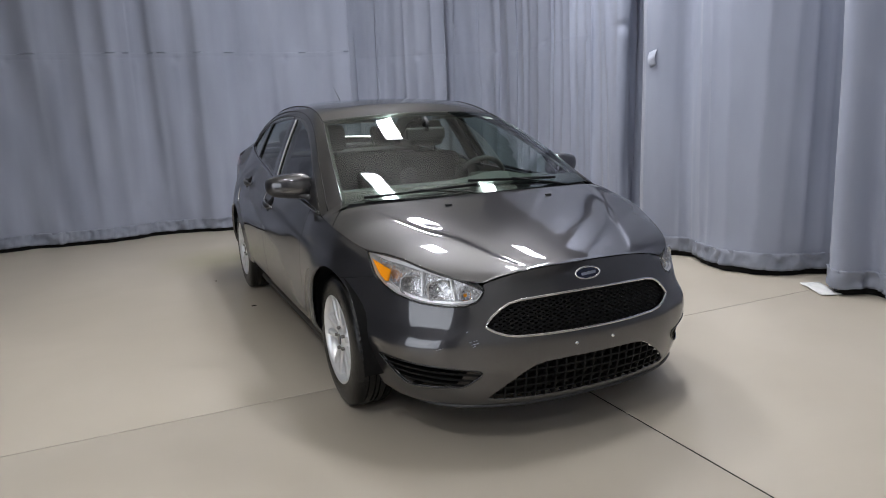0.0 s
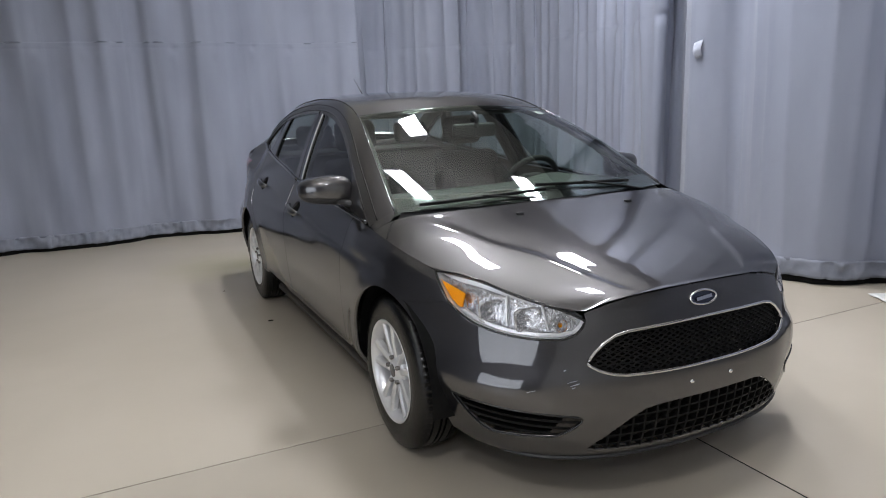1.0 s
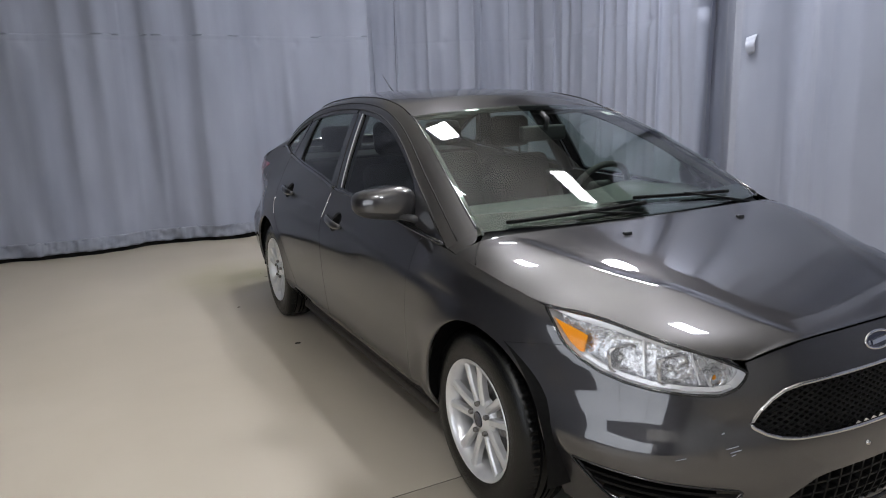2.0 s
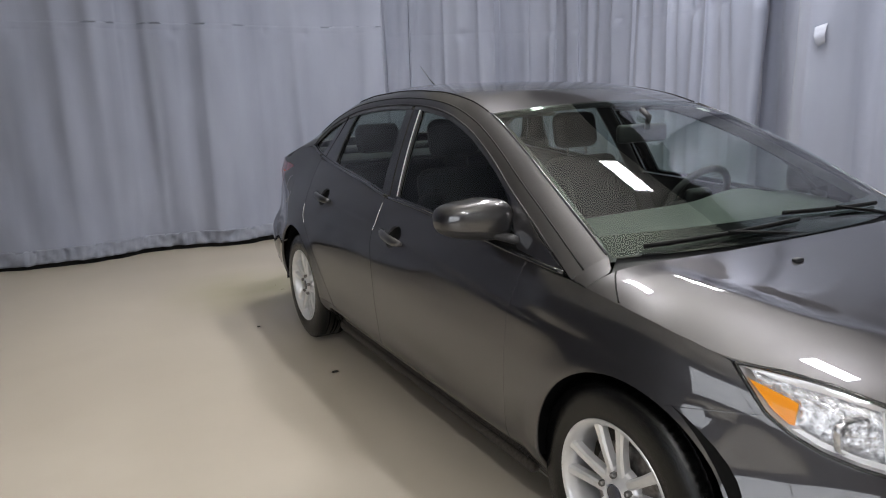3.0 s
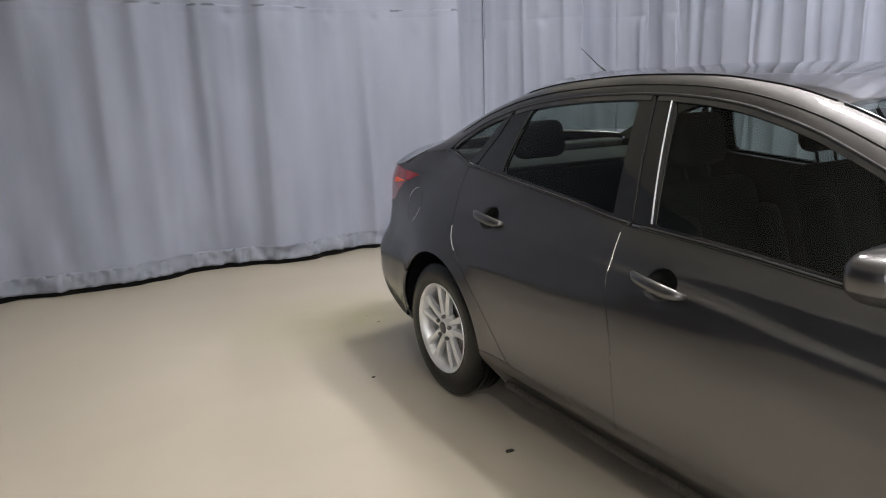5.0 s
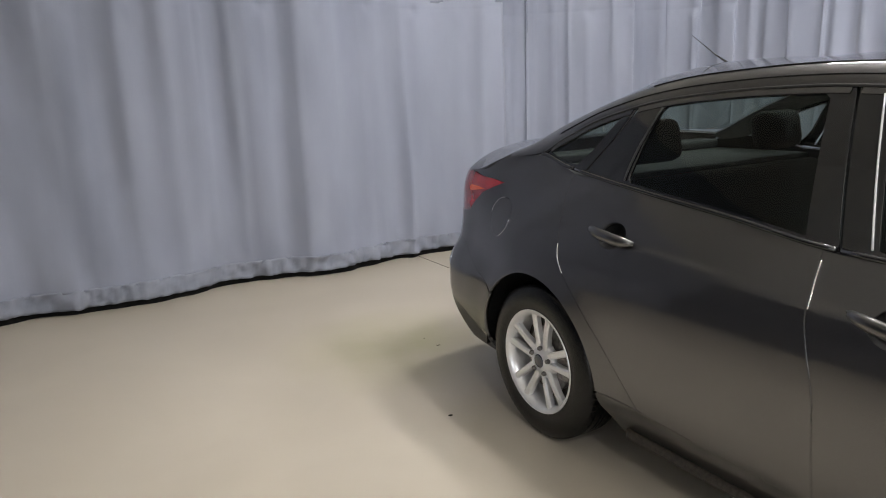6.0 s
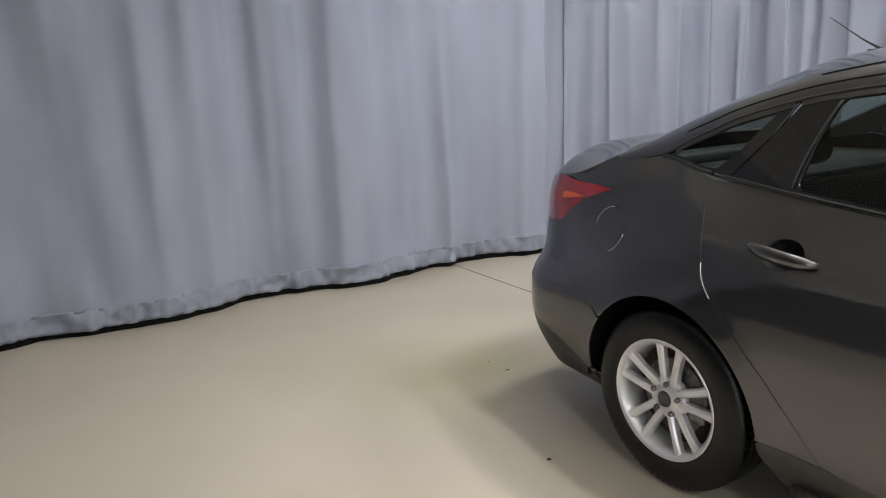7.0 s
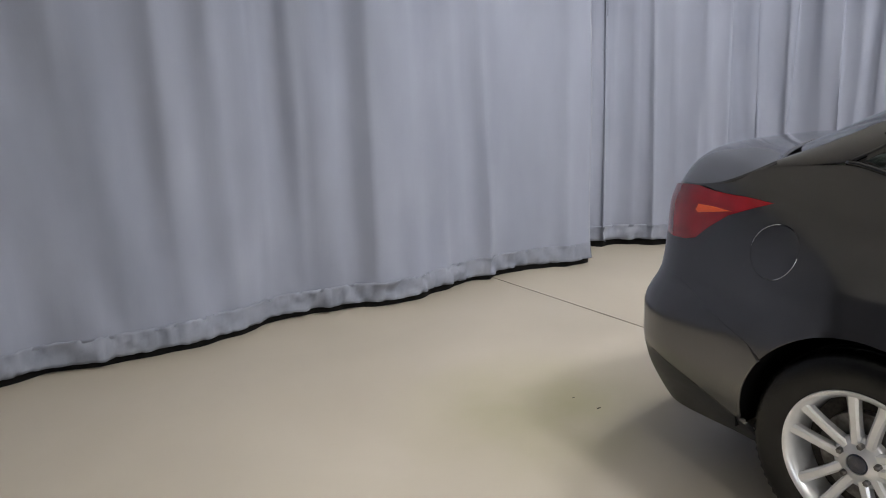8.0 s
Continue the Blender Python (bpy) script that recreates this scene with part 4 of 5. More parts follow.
    # door handles over dark bowls
    for owner, yc, zc, slope in ((door_f, 1.325, .832, .11), (door_r, 2.285, .895, .10)):
        base = Sy(yc - (.0 if owner is door_f else .015))
        bm = bmesh.new()
        rows = []
        for k, d in ((1.0, -.001), (.96, -.012), (.80, -.028), (.5, -.036), (.02, -.038)):
            rows.append([bm.verts.new(Vector(ring(base + .064 * k * math.cos(a), zc + .047 * k * math.sin(a), d) * (sign, 1, 1))) for a in np.linspace(0, 2 * math.pi, 24, endpoint=False)])
        for a, b in zip(rows, rows[1:]):
            for i in range(24):
                bm.faces.new((a[i], a[(i + 1) % 24], b[(i + 1) % 24], b[i]))
        bmesh.ops.recalc_face_normals(bm, faces=bm.faces[:])
        part("handle_bowl", bm, NOSE_BLACK, owner, "dark hollow behind the handle")
        bm = bmesh.new()
        line = []
        for t in np.linspace(-1, 1, 15):
            lift = .006 + .026 * (1 - abs(t) ** 3.0)
            line.append(Vector(ring(base + .112 * t, zc + .002 + slope * .112 * t, lift) * (sign, 1, 1)))
        tube(bm, line, [.0065 + .0095 * (1 - abs(t) ** 4) for t in np.linspace(-1, 1, 15)], 12, flat=1.25)
        part("door_handle", bm, PAINT, owner, "painted strap handle")

    # door mirror: painted cap over a black base, glass towards the rear
    mirror = under("door_mirror", door_f)
    mc, ms = Vector((sign * .872, .645, 1.006)), (.118, .082, .073)

    def pod(z_lo, z_hi, swell):
        bm = bmesh.new()
        rows = []
        for lat in np.linspace(z_lo, z_hi, 13):
            row = []
            for lon in np.linspace(0, 2 * math.pi, 40, endpoint=False):
                c, s = math.cos(lon), math.sin(lon)
                k = math.cos(lat)
                x = math.copysign(abs(c) ** .62, c) * abs(k) ** .36
                y = math.copysign(abs(s) ** .7, s) * abs(k) ** .42
                z = math.copysign(abs(math.sin(lat)) ** .8, lat)
                taper = 1 - .10 * x * 1 if x > 0 else 1.0
                yy = min(y, .72) * ms[1] * swell * taper + .26 * x * ms[1] + .012 * x
                row.append(bm.verts.new(mc + Vector((sign * x * ms[0] * swell, yy, z * ms[2] * .95 * swell * (1 - (.30 if z > 0 else .12) * max(0.0, x + .25)) + .004 * x))))
            rows.append(row)
        for a, b in zip(rows, rows[1:]):
            for i in range(40):
                bm.faces.new((a[i], a[(i + 1) % 40], b[(i + 1) % 40], b[i]))
        bm.faces.new(rows[0][::-1])
        bm.faces.new(rows[-1])
        bmesh.ops.recalc_face_normals(bm, faces=bm.faces[:])
        return bm

    part("cap", pod(-.42, math.pi / 2 - .02, 1.0), PAINT, mirror, "dark grey painted cap", 50)
    part("base", pod(-math.pi / 2 + .02, -.40, .985), PLASTIC, mirror, "black plastic base", 50)
    bm = bmesh.new()
    box(bm, -.070, -.003, -.040, .070, .003, .036, .002, Matrix.Translation(mc + Vector((sign * -.012, .052, -.004))) @ Euler((0, 0, sign * .2)).to_matrix().to_4x4())
    part("mirror_glass", bm, MIRROR, mirror, "", 30)
    bm = bmesh.new()
    tube(bm, [Vector((sign * x, y, z)) for x, y, z in ((.775, .50, .945), (.80, .545, .950), (.83, .60, .958), (.86, .63, .968))], [.030, .026, .026, .03], 12, flat=.55)
    part("arm", bm, PLASTIC, mirror)


# ---- car: nose ----
def ribbon(bm, a, b, fn, depth, wide, n=8):
    """A flat bar between two points of a surface."""
    a, b = np.array(a), np.array(b)
    d = (b - a) / np.linalg.norm(b - a)
    o = np.array([-d[1], d[0]]) * wide / 2
    rows = []
    for t in np.linspace(0, 1, n):
        p = a + (b - a) * t
        q = [fn(*(p + o), depth[0]), fn(*(p - o), depth[0]), fn(*(p - o), depth[1]), fn(*(p + o), depth[1])]
        rows.append([bm.verts.new(Vector(v)) for v in q])
    for r, s in zip(rows, rows[1:]):
        for i in range(4):
            bm.faces.new((r[i], r[(i + 1) % 4], s[(i + 1) % 4], s[i]))
    bm.faces.new(rows[0])
    bm.faces.new(rows[-1][::-1])


def clipped(poly, a, b, n=120):
    """The stretches of a line that lie within a polygon."""
    pts = np.array([np.array(a) + (np.array(b) - np.array(a)) * t for t in np.linspace(0, 1, n)])
    ok = inside(poly, pts)
    runs, start = [], None
    for i, good in enumerate(ok):
        if good and start is None:
            start = i
        if start is not None and (not good or i == n - 1):
            if i - start > 2:
                runs.append((pts[start], pts[i - 1]))
            start = None
    return runs


grille = under("grille", car, "wide black mesh grille in a thin chrome frame")
patch("backing", lambda s, z: body(s, z, -.07), GRILLE, NOSE_BLACK, grille, "", (), .05, -.01, 0)
bm = bmesh.new()
for k in range(-30, 31):
    for slope in (-1, 1):
        for a, b in clipped(GRILLE, (k * .034 - .20 * slope * 1.0, .565 - .10), (k * .034 + .20 * slope, .565 + .10)):
            ribbon(bm, a, b, body, (-.012, -.034), .0062, 4)
for k in range(9):
    for a, b in clipped(GRILLE, (-.5, .482 + k * .0205), (.5, .482 + k * .0205)):
        ribbon(bm, a, b, body, (-.016, -.034), .0045, 24)
bmesh.ops.recalc_face_normals(bm, faces=bm.faces[:])
part("mesh", bm, NOSE_BLACK, grille, "black honeycomb mesh", 30)
bm = bmesh.new()
tube(bm, [Vector(body(s, z, .001)) for s, z in dense(shifted(dense(GRILLE, .012), .002), .012)], .0062, 8, True)
part("chrome_frame", bm, CHROME, grille, "thin chrome frame")

intake = under("lower_intake", car, "black lower air intake with crossed bars")
patch("backing", lambda s, z: body(s, z, -.08), INTAKE, NOSE_BLACK, intake, "", (), .05, -.012, 0)
for z in (.245, .278, .312, .346):
    for a, b in clipped(INTAKE, (-.5, z), (.5, z)):
        bm = bmesh.new()
        ribbon(bm, a, b, body, (-.006, -.034), .007, 24)
        bmesh.ops.recalc_face_normals(bm, faces=bm.faces[:])
        part("bar", bm, NOSE_BLACK, intake, "", 30)
for k in range(-10, 11):
    for a, b in clipped(INTAKE, (k * .044, .2), (k * .044, .4)):
        bm = bmesh.new()
        ribbon(bm, a, b, body, (-.004, -.034), .007, 4)
        bmesh.ops.recalc_face_normals(bm, faces=bm.faces[:])
        part("bar", bm, NOSE_BLACK, intake, "", 30)
bm = bmesh.new()
tube(bm, [Vector(body(s, .198 - .004, -.004)) for s in np.linspace(-.80, .80, 60)], [.012 * min(1, (1.02 - abs(t)) * 6) for t in np.linspace(-1, 1, 60)], 8, flat=.7)
part("lip", bm, PLASTIC, intake, "black lower lip")

for sign in (-1, 1):
    fog = under("bumper_vent", car, "black slatted blind vent in the bumper")
    patch("backing", lambda s, z: ring(s, z, -.040), FOG, NOSE_BLACK, fog, "", (), .04, -.006, 0, sign)
    for k in range(5):
        for a, b in clipped(FOG, (.46, .262 + k * .0245), (.97, .283 + k * .027)):
            bm = bmesh.new()
            ribbon(bm, a, b, lambda s, z, o: ring(s, z, o) * (sign, 1, 1), (-.008, -.038), .0095, 20)
            bmesh.ops.recalc_face_normals(bm, faces=bm.faces[:])
            part("slat", bm, NOSE_BLACK, fog, "", 30)
    cheek = [(.487, .351), (.506, .329), (.551, .298), (.581, .288), (.606, .287), (.57, .330), (.545, .359), (.50, .360)]
    patch("end_cap", lambda s, z: ring(s, z, -.010 - .03 * max(0, s - .53)), cheek, GRIT, fog, "dark grey end cap", (), .02, .002, .01, sign)
    bm = bmesh.new()
    tube(bm, [Vector(ring(s, z, .0005) * (sign, 1, 1)) for s, z in dense(rounded(FOG, .012), .015)], .0035, 6, True)
    part("rim", bm, GLOSS_BLACK, fog)
    # plate bolt
    bolt = bmesh.new()
    bmesh.ops.create_uvsphere(bolt, u_segments=12, v_segments=6, radius=.0085)
    bmesh.ops.translate(bolt, verts=bolt.verts, vec=Vector(body(sign * .089, .434, .002)))
    part("plate_bolt", bolt, CHROME, front_bumper, "bare plate bolt")

    # headlamp
    lamp = under("headlamp", car, "clear headlamp with bright reflectors and an amber corner")
    back_fn = lambda s, z: ring(s, z, -.052)
    patch("reflector", back_fn, LAMP_OUT, REFLECTOR, lamp, "bright faceted reflector", (), .02, .002, 0, sign)
    bm = bmesh.new()
    loop = dense(rounded(LAMP_OUT, .012), .015)
    rows = [[bm.verts.new(Vector(ring(s, z, d) * (sign, 1, 1))) for s, z in shifted(loop, .003)] for d in (-.003, -.055)]
    for i in range(len(loop)):
        j = (i + 1) % len(loop)
        bm.faces.new((rows[0][i], rows[0][j], rows[1][j], rows[1][i]))
    bmesh.ops.recalc_face_normals(bm, faces=bm.faces[:])
    part("wall", bm, ALLOY, lamp)
    bm = bmesh.new()
    tube(bm, [Vector(ring(s, z, -.004) * (sign, 1, 1)) for s, z in shifted(loop, .003)], .0045, 6, True)
    part("seal", bm, GLOSS_BLACK, lamp)
    amber = [(1.070, .768), (1.03, .757), (.965, .738), (.950, .732), (.952, .684), (.965, .684), (1.000, .706), (1.035, .738)]
    patch("amber_corner", lambda s, z: ring(s, z, -.014), amber, AMBER, lamp, "amber corner reflector", (), .015, .002, .012, sign)
    for sc, zc, r, kind in ((.845, .690, .040, 0), (.69, .676, .043, 0), (.555, .656, .026, 1)):
        # two square bowls with a round bulb, and a small round one with an amber bulb at the tip
        bm = bmesh.new()
        rows = []
        for grow, deep in ((1.12, .004), (1.10, .016), (1.0, .018), (.85, -.004), (.6, -.02), (.3, -.028), (.06, -.03)):
            row = []
            for i in range(32):
                a = 2 * math.pi * i / 32
                c, d = math.cos(a), math.sin(a)
                square = 1.0 if kind else min(1.32, (abs(c) ** 5 + abs(d) ** 5) ** -.2)
                row.append(bm.verts.new((deep, r * grow * c * square, r * grow * d * square * (1.0 if kind else .82))))
            rows.append(row)
        for a, b in zip(rows, rows[1:]):
            for i in range(32):
                bm.faces.new((a[i], a[(i + 1) % 32], b[(i + 1) % 32], b[i]))
        bmesh.ops.recalc_face_normals(bm, faces=bm.faces[:])
        p, n = steer(ring, sc, zc, sign)
        face = Vector(n) * .25 + Vector((0, -1, 0))
        turn = Vector((1, 0, 0)).rotation_difference(face.normalized()).to_matrix().to_4x4()
        m = Matrix.Translation(Vector(p) - Vector(n) * .040) @ turn
        bmesh.ops.transform(bm, matrix=m, verts=bm.verts)
        part("bowl", bm, REFLECTOR, lamp, "bright faceted bowl")
        bm = bmesh.new()
        bmesh.ops.create_uvsphere(bm, u_segments=14, v_segments=8, radius=r * .26)
        bmesh.ops.transform(bm, matrix=m @ Matrix.Translation((-.004, 0, 0)), verts=bm.verts)
        part("bulb", bm, AMBER if kind else CHROME, lamp)
    for s0, z0, s1, z1 in ((.602, .632, .630, .715), (.765, .640, .778, .735)):
        bm = bmesh.new()
        ribbon(bm, (s0, z0), (s1, z1), lambda s, z, o: ring(s, z, o) * (sign, 1, 1), (-.030, -.05), .006, 10)
        bmesh.ops.recalc_face_normals(bm, faces=bm.faces[:])
        part("fin", bm, BRIGHT, lamp, "", 30)
    brow = [(1.09, .788), (1.0, .788), (.89, .775), (.735, .746), (.648, .729), (.558, .707), (.49, .682), (.50, .668), (.56, .684), (.65, .706), (.735, .721), (.89, .748), (1.0, .763)]
    patch("brow", lambda s, z: ring(s, z, -.018 - .5 * max(0, .78 - z)), brow, BRIGHT, lamp, "silver upper edge of the reflector", (), .015, .001, .012, sign)
    keel = [(.96, .676), (.895, .650), (.82, .634), (.74, .624), (.64, .619), (.55, .620), (.51, .632), (.52, .640), (.56, .632), (.64, .631), (.74, .636), (.82, .646), (.895, .662), (.945, .680)]
    patch("keel", lambda s, z: ring(s, z, -.016), keel, BRIGHT, lamp, "bright lower edge of the reflector", (), .015, .001, .012, sign)
    patch("cover", ring, LAMP_OUT, CLEAR, lamp, "clear plastic cover", (), .02, .002, 0, sign)

# old scuffs on the bumper's corner
for s0, z0, s1, z1, wide in ((-.498, .476, -.528, .468, .0022), (-.505, .486, -.538, .478, .0014), (-.512, .464, -.524, .460, .0022), (-.541, .520, -.549, .516, .003), (-.640, .455, -.668, .448, .0012)):
    bm = bmesh.new()
    ribbon(bm, (s0, z0), (s1, z1), body, (.0007, -.003), wide, 4)
    bmesh.ops.recalc_face_normals(bm, faces=bm.faces[:])
    part("scuff", bm, LINING, front_bumper, "pale scuff on the paint")
# oval badge, plain
badge = under("badge", car, "chrome oval badge with a dark face")
bm = bmesh.new()
oval = [Vector(body(.060 * math.cos(a), .703 + .0225 * math.sin(a), .004)) for a in np.linspace(0, 2 * math.pi, 36, endpoint=False)]
tube(bm, oval, .0042, 8, True)
part("rim", bm, CHROME, badge)
bm = bmesh.new()
bm.faces.new([bm.verts.new(v) for v in oval])
part("face", bm, BLUE_BADGE, badge, "dark enamel face")
bm = bmesh.new()
ribbon(bm, (-.036, .7005), (.036, .7055), body, (.009, .003), .011, 8)
bmesh.ops.recalc_face_normals(bm, faces=bm.faces[:])
part("mark", bm, CHROME, badge, "plain chrome bar", 30)


# ---- car: cowl, wipers, nozzles, aerial ----
def cowl(u, v):
    a, b = bonnet(u, .004), windscreen(u, .03) + np.array([0, .004, -.008])
    a = a + np.array([0, .006, -.016])
    p = blend(a, b, v)
    p[2] -= .016 * math.sin(math.pi * v)
    return p


sheet("cowl", cowl, 40, 6, PLASTIC, car, "black plastic cowl under the windscreen", u=(.03, .97))


def frit(u, v):
    return windscreen(u, v) + np.array([0, .003, -.005])


for uu, vv, nu, nv in (((.01, .99), (.0, .105), 30, 3), ((.01, .99), (.95, 1.0), 30, 2), ((.0, .012), (.1, .95), 2, 16), ((.988, 1.0), (.1, .95), 2, 16)):
    sheet("black_edge", frit, nu, nv, GLOSS_BLACK, screen, u=uu, v=vv)

for uu0, uu1, v0, v1 in ((.07, .47, .025, .06), (.45, .83, .10, .055)):
    wiper = under("wiper", car, "black wiper lying along the windscreen's foot")
    line = [Vector(windscreen(uu0 + (uu1 - uu0) * t, v0 + (v1 - v0) * t) + np.array([0, -.008, .008])) for t in np.linspace(0, 1, 14)]
    bm = bmesh.new()
    tube(bm, line, .005, 6, flat=1.5)
    part("blade", bm, NOSE_BLACK, wiper)
    pivot = Vector(cowl(uu1 + .03, .35)) + Vector((0, 0, .012))
    bm = bmesh.new()
    tube(bm, [pivot, pivot.lerp(line[6], .4) + Vector((0, -.010, .006)), line[6] + Vector((0, -.006, .008))], [.008, .006, .004], 8)
    part("arm", bm, NOSE_BLACK, wiper)
for x in (-.265, .265):
    bm = bmesh.new()
    at = Vector(bonnet((x / .775 + 1) / 2, .17))
    box(bm, -.016, -.009, -.004, .016, .009, .009, .004, Matrix.Translation(at))
    part("washer_nozzle", bm, PLASTIC, car, "small black washer nozzle", 40)
aerial = under("aerial", car, "short black aerial at the roof's rear edge")
foot_at = Vector(roof(.5, .93))
bm = bmesh.new()
box(bm, -.022, -.035, -.004, .022, .04, .012, .006, Matrix.Translation(foot_at))
part("foot", bm, PLASTIC, aerial, "", 40)
bm = bmesh.new()
tip = Vector((0, 2.675, 1.585))
tube(bm, [foot_at + Vector((0, .0, .008)), foot_at.lerp(tip, .35), tip], [.0055, .003, .0012], 8)
part("rod", bm, PLASTIC, aerial)

patch("sticker", lambda u, v: windscreen(u, v) + np.array([0, .004, -.007]), [(.90, .885), (.955, .885), (.955, .935), (.90, .935)], PAPER, screen, "small pale sticker inside the glass", (), .02, 0, 0)

# seam strips along the roof
for sign in (-1, 1):
    bm = bmesh.new()
    tube(bm, [Vector(roof_edge(y) * (sign, 1, 1)) + Vector((0, 0, .0008)) for y in np.linspace(1.02, 2.36, 40)], .003, 6)
    part("roof_strip", bm, NOSE_BLACK, car, "thin black roof strip")
    bm = bmesh.new()
    tube(bm, [Vector(roof_edge(y) * (sign, 1, 1)) + Vector((0, -.002, .001)) for y in np.linspace(.17, 1.0, 30)], .004, 6)
    part("windscreen_strip", bm, PAINT, car, "rounded painted strip beside the windscreen")


# ---- car: wheels ----
def wheel(x, y, turn):
    sign = -1 if x < 0 else 1
    w = under("wheel", car, "silver ten-spoke alloy wheel with a black tyre")
    w.matrix_local = Matrix.Translation((x, y, HUB_Z)) @ (Matrix.Rotation(math.pi, 4, "Z") if x < 0 else Matrix.Identity(4)) @ Matrix.Rotation(radians(turn), 4, "X")
    bm = bmesh.new()
    R = .322
    prof = [(.203, -.085), (.215, -.095), (.25, -.104), (.285, -.100), (.305, -.090), (.3165, -.078), (R - .001, -.062), (R, -.048), (R - .007, -.046), (R - .007, -.040), (R, -.038), (R, -.016), (R - .007, -.014), (R - .007, -.007), (R, -.005), (R, .005), (R - .007, .007), (R - .007, .014), (R, .016), (R, .038), (R - .007, .040), (R - .007, .046), (R, .048), (R - .001, .062), (.3165, .078), (.305, .086), (.285, .094), (.255, .098), (.232, .097), (.222, .093), (.214, .094), (.208, .090), (.203, .085)]
    teeth = {5: .006, 6: .007, 7: .005, 9: 0, 10: .002, 11: .002, 19: .002, 22: .005, 23: .007, 24: .006, 25: .003}
    lathe(bm, prof, 144, teeth=teeth)
    part("tyre", bm, RUBBER, w, "", 40)
    bm = bmesh.new()
    lathe(bm, [(.196, -.09), (.188, -.06), (.18, 0), (.183, .055), (.190, .078), (.198, .088), (.2035, .094), (.2115, .096), (.2145, .092), (.213, .084), (.2, .08)], 72)
    rim = part("rim", bm, ALLOY, w, "", 40)
    for k in range(5):
        for off in (-1, 1):
            bm = bmesh.new()
            rows = []
            for t in np.linspace(0, 1, 9):
                r = .038 + (.199 - .038) * t
                ang = math.pi / 2 + k * 2 * math.pi / 5
                lateral_at = off * (.0175 + .0285 * t ** 1.25)
                wide = .0155 - .0015 * math.sin(math.pi * t) + .004 * t ** 6
                front = .070 + .010 * math.sin(math.pi * min(1, t * 1.1)) * .6 + .016 * t ** 2
                deep = .030 - .006 * t
                c, s = math.cos(ang), math.sin(ang)
                pts = [(-wide, -deep), (-wide, -.006), (-wide * .55, 0), (wide * .55, 0), (wide, -.006), (wide, -deep)]
                rows.append([bm.verts.new((front + dx, r * c - (lateral_at + d) * s, r * s + (lateral_at + d) * c)) for d, dx in pts])
            for a, b in zip(rows, rows[1:]):
                for i in range(6):
                    bm.faces.new((a[i], a[(i + 1) % 6], b[(i + 1) % 6], b[i]))
            bm.faces.new(rows[0])
            bm.faces.new(rows[-1][::-1])
            bmesh.ops.recalc_face_normals(bm, faces=bm.faces[:])
            part("spoke", bm, ALLOY, w, "", 35)
        a = math.pi / 2 + k * 2 * math.pi / 5
        bm = bmesh.new()
        lathe(bm, [(.0001, .094), (.006, .0935), (.0092, .090), (.0095, .070), (.0095, .05)], 6)
        bmesh.ops.translate(bm, verts=bm.verts, vec=(-.006, .054 * math.cos(a), .054 * math.sin(a)))
        part("wheel_nut", bm, STEEL, w, "", 30)
    bm = bmesh.new()
    lathe(bm, [(.0765, .040), (.0765, .058), (.070, .066), (.060, .070), (.046, .074), (.030, .082), (.029, .078)], 40)
    part("hub", bm, ALLOY, w, "", 40)
    bm = bmesh.new()
    lathe(bm, [(.0001, .0855), (.018, .085), (.0265, .083), (.0285, .079), (.0285, .06)], 28)
    part("hub_cap", bm, BLUE_BADGE, w, "dark hub cap", 40)
    bm = bmesh.new()
    lathe(bm, [(.06, .03), (.132, .03), (.134, .026), (.134, .008), (.06, .006)], 56)
    part("brake_disc", bm, STEEL, w, "grey brake disc", 40)
    bm = bmesh.new()
    lathe(bm, [(.0001, .012), (.178, .0), (.18, -.07), (.0001, -.08)], 40)
    part("drum", bm, GRIT, w, "", 40)
    bm = bmesh.new()
    box(bm, .0, .07, -.05, .05, .145, .06, .012)
    part("brake_caliper", bm, STEEL, w, "", 40)
    return w


for x, y, turn in ((-.745, 0, 10), (.745, 0, 50), (-.762, AXLE + .006, -4), (.762, AXLE, 25)):
    wheel(x, y, turn)

# wheel wells and underside
for sign in (-1, 1):
    for yc in (-.046, AXLE):
        bm = bmesh.new()
        rows = []
        for x in (.42, .60, .80, .845):
            rows.append([bm.verts.new((sign * x, yc + .385 * math.cos(a), HUB_Z + .385 * math.sin(a))) for a in np.linspace(-.10, math.pi + .10, 30)])
        for a, b in zip(rows, rows[1:]):
            for i in range(29):
                bm.faces.new((a[i], a[i + 1], b[i + 1], b[i]))
        bm.faces.new(rows[0])
        bmesh.ops.recalc_face_normals(bm, faces=bm.faces[:])
        part("wheel_well", bm, NOSE_BLACK, car, "black wheel well liner")
for name, label, corners, soft in (
        ("underbody", "dark underbody", (-.60, -.42, .155, .60, 3.40, .215), .02),
        ("splash_guard", "dark guard under the nose", (-.40, -.72, .185, .40, -.40, .215), .01),
        ("floor_pan", "dark floor pan", (-.80, .42, .160, .80, 2.22, .205), .02),
        ("engine_block", "dark engine bay filling", (-.42, -.58, .215, .42, .30, .60), .05),
        ("tunnel", "dark tunnel of the floor pan", (-.42, .25, .21, .42, 3.3, .30), .03),
        ("boot_floor", "dark boot floor", (-.62, 3.08, .21, .62, 3.45, .62), .03)):
    bm = bmesh.new()
    box(bm, *corners, soft)
    part(name, bm, GRIT, car, label, 40)
for y in (0.0, AXLE):
    bm = bmesh.new()
    tube(bm, [(-.70, y, HUB_Z), (.70, y, HUB_Z)], .035, 10)
    part("axle", bm, GRIT, car)

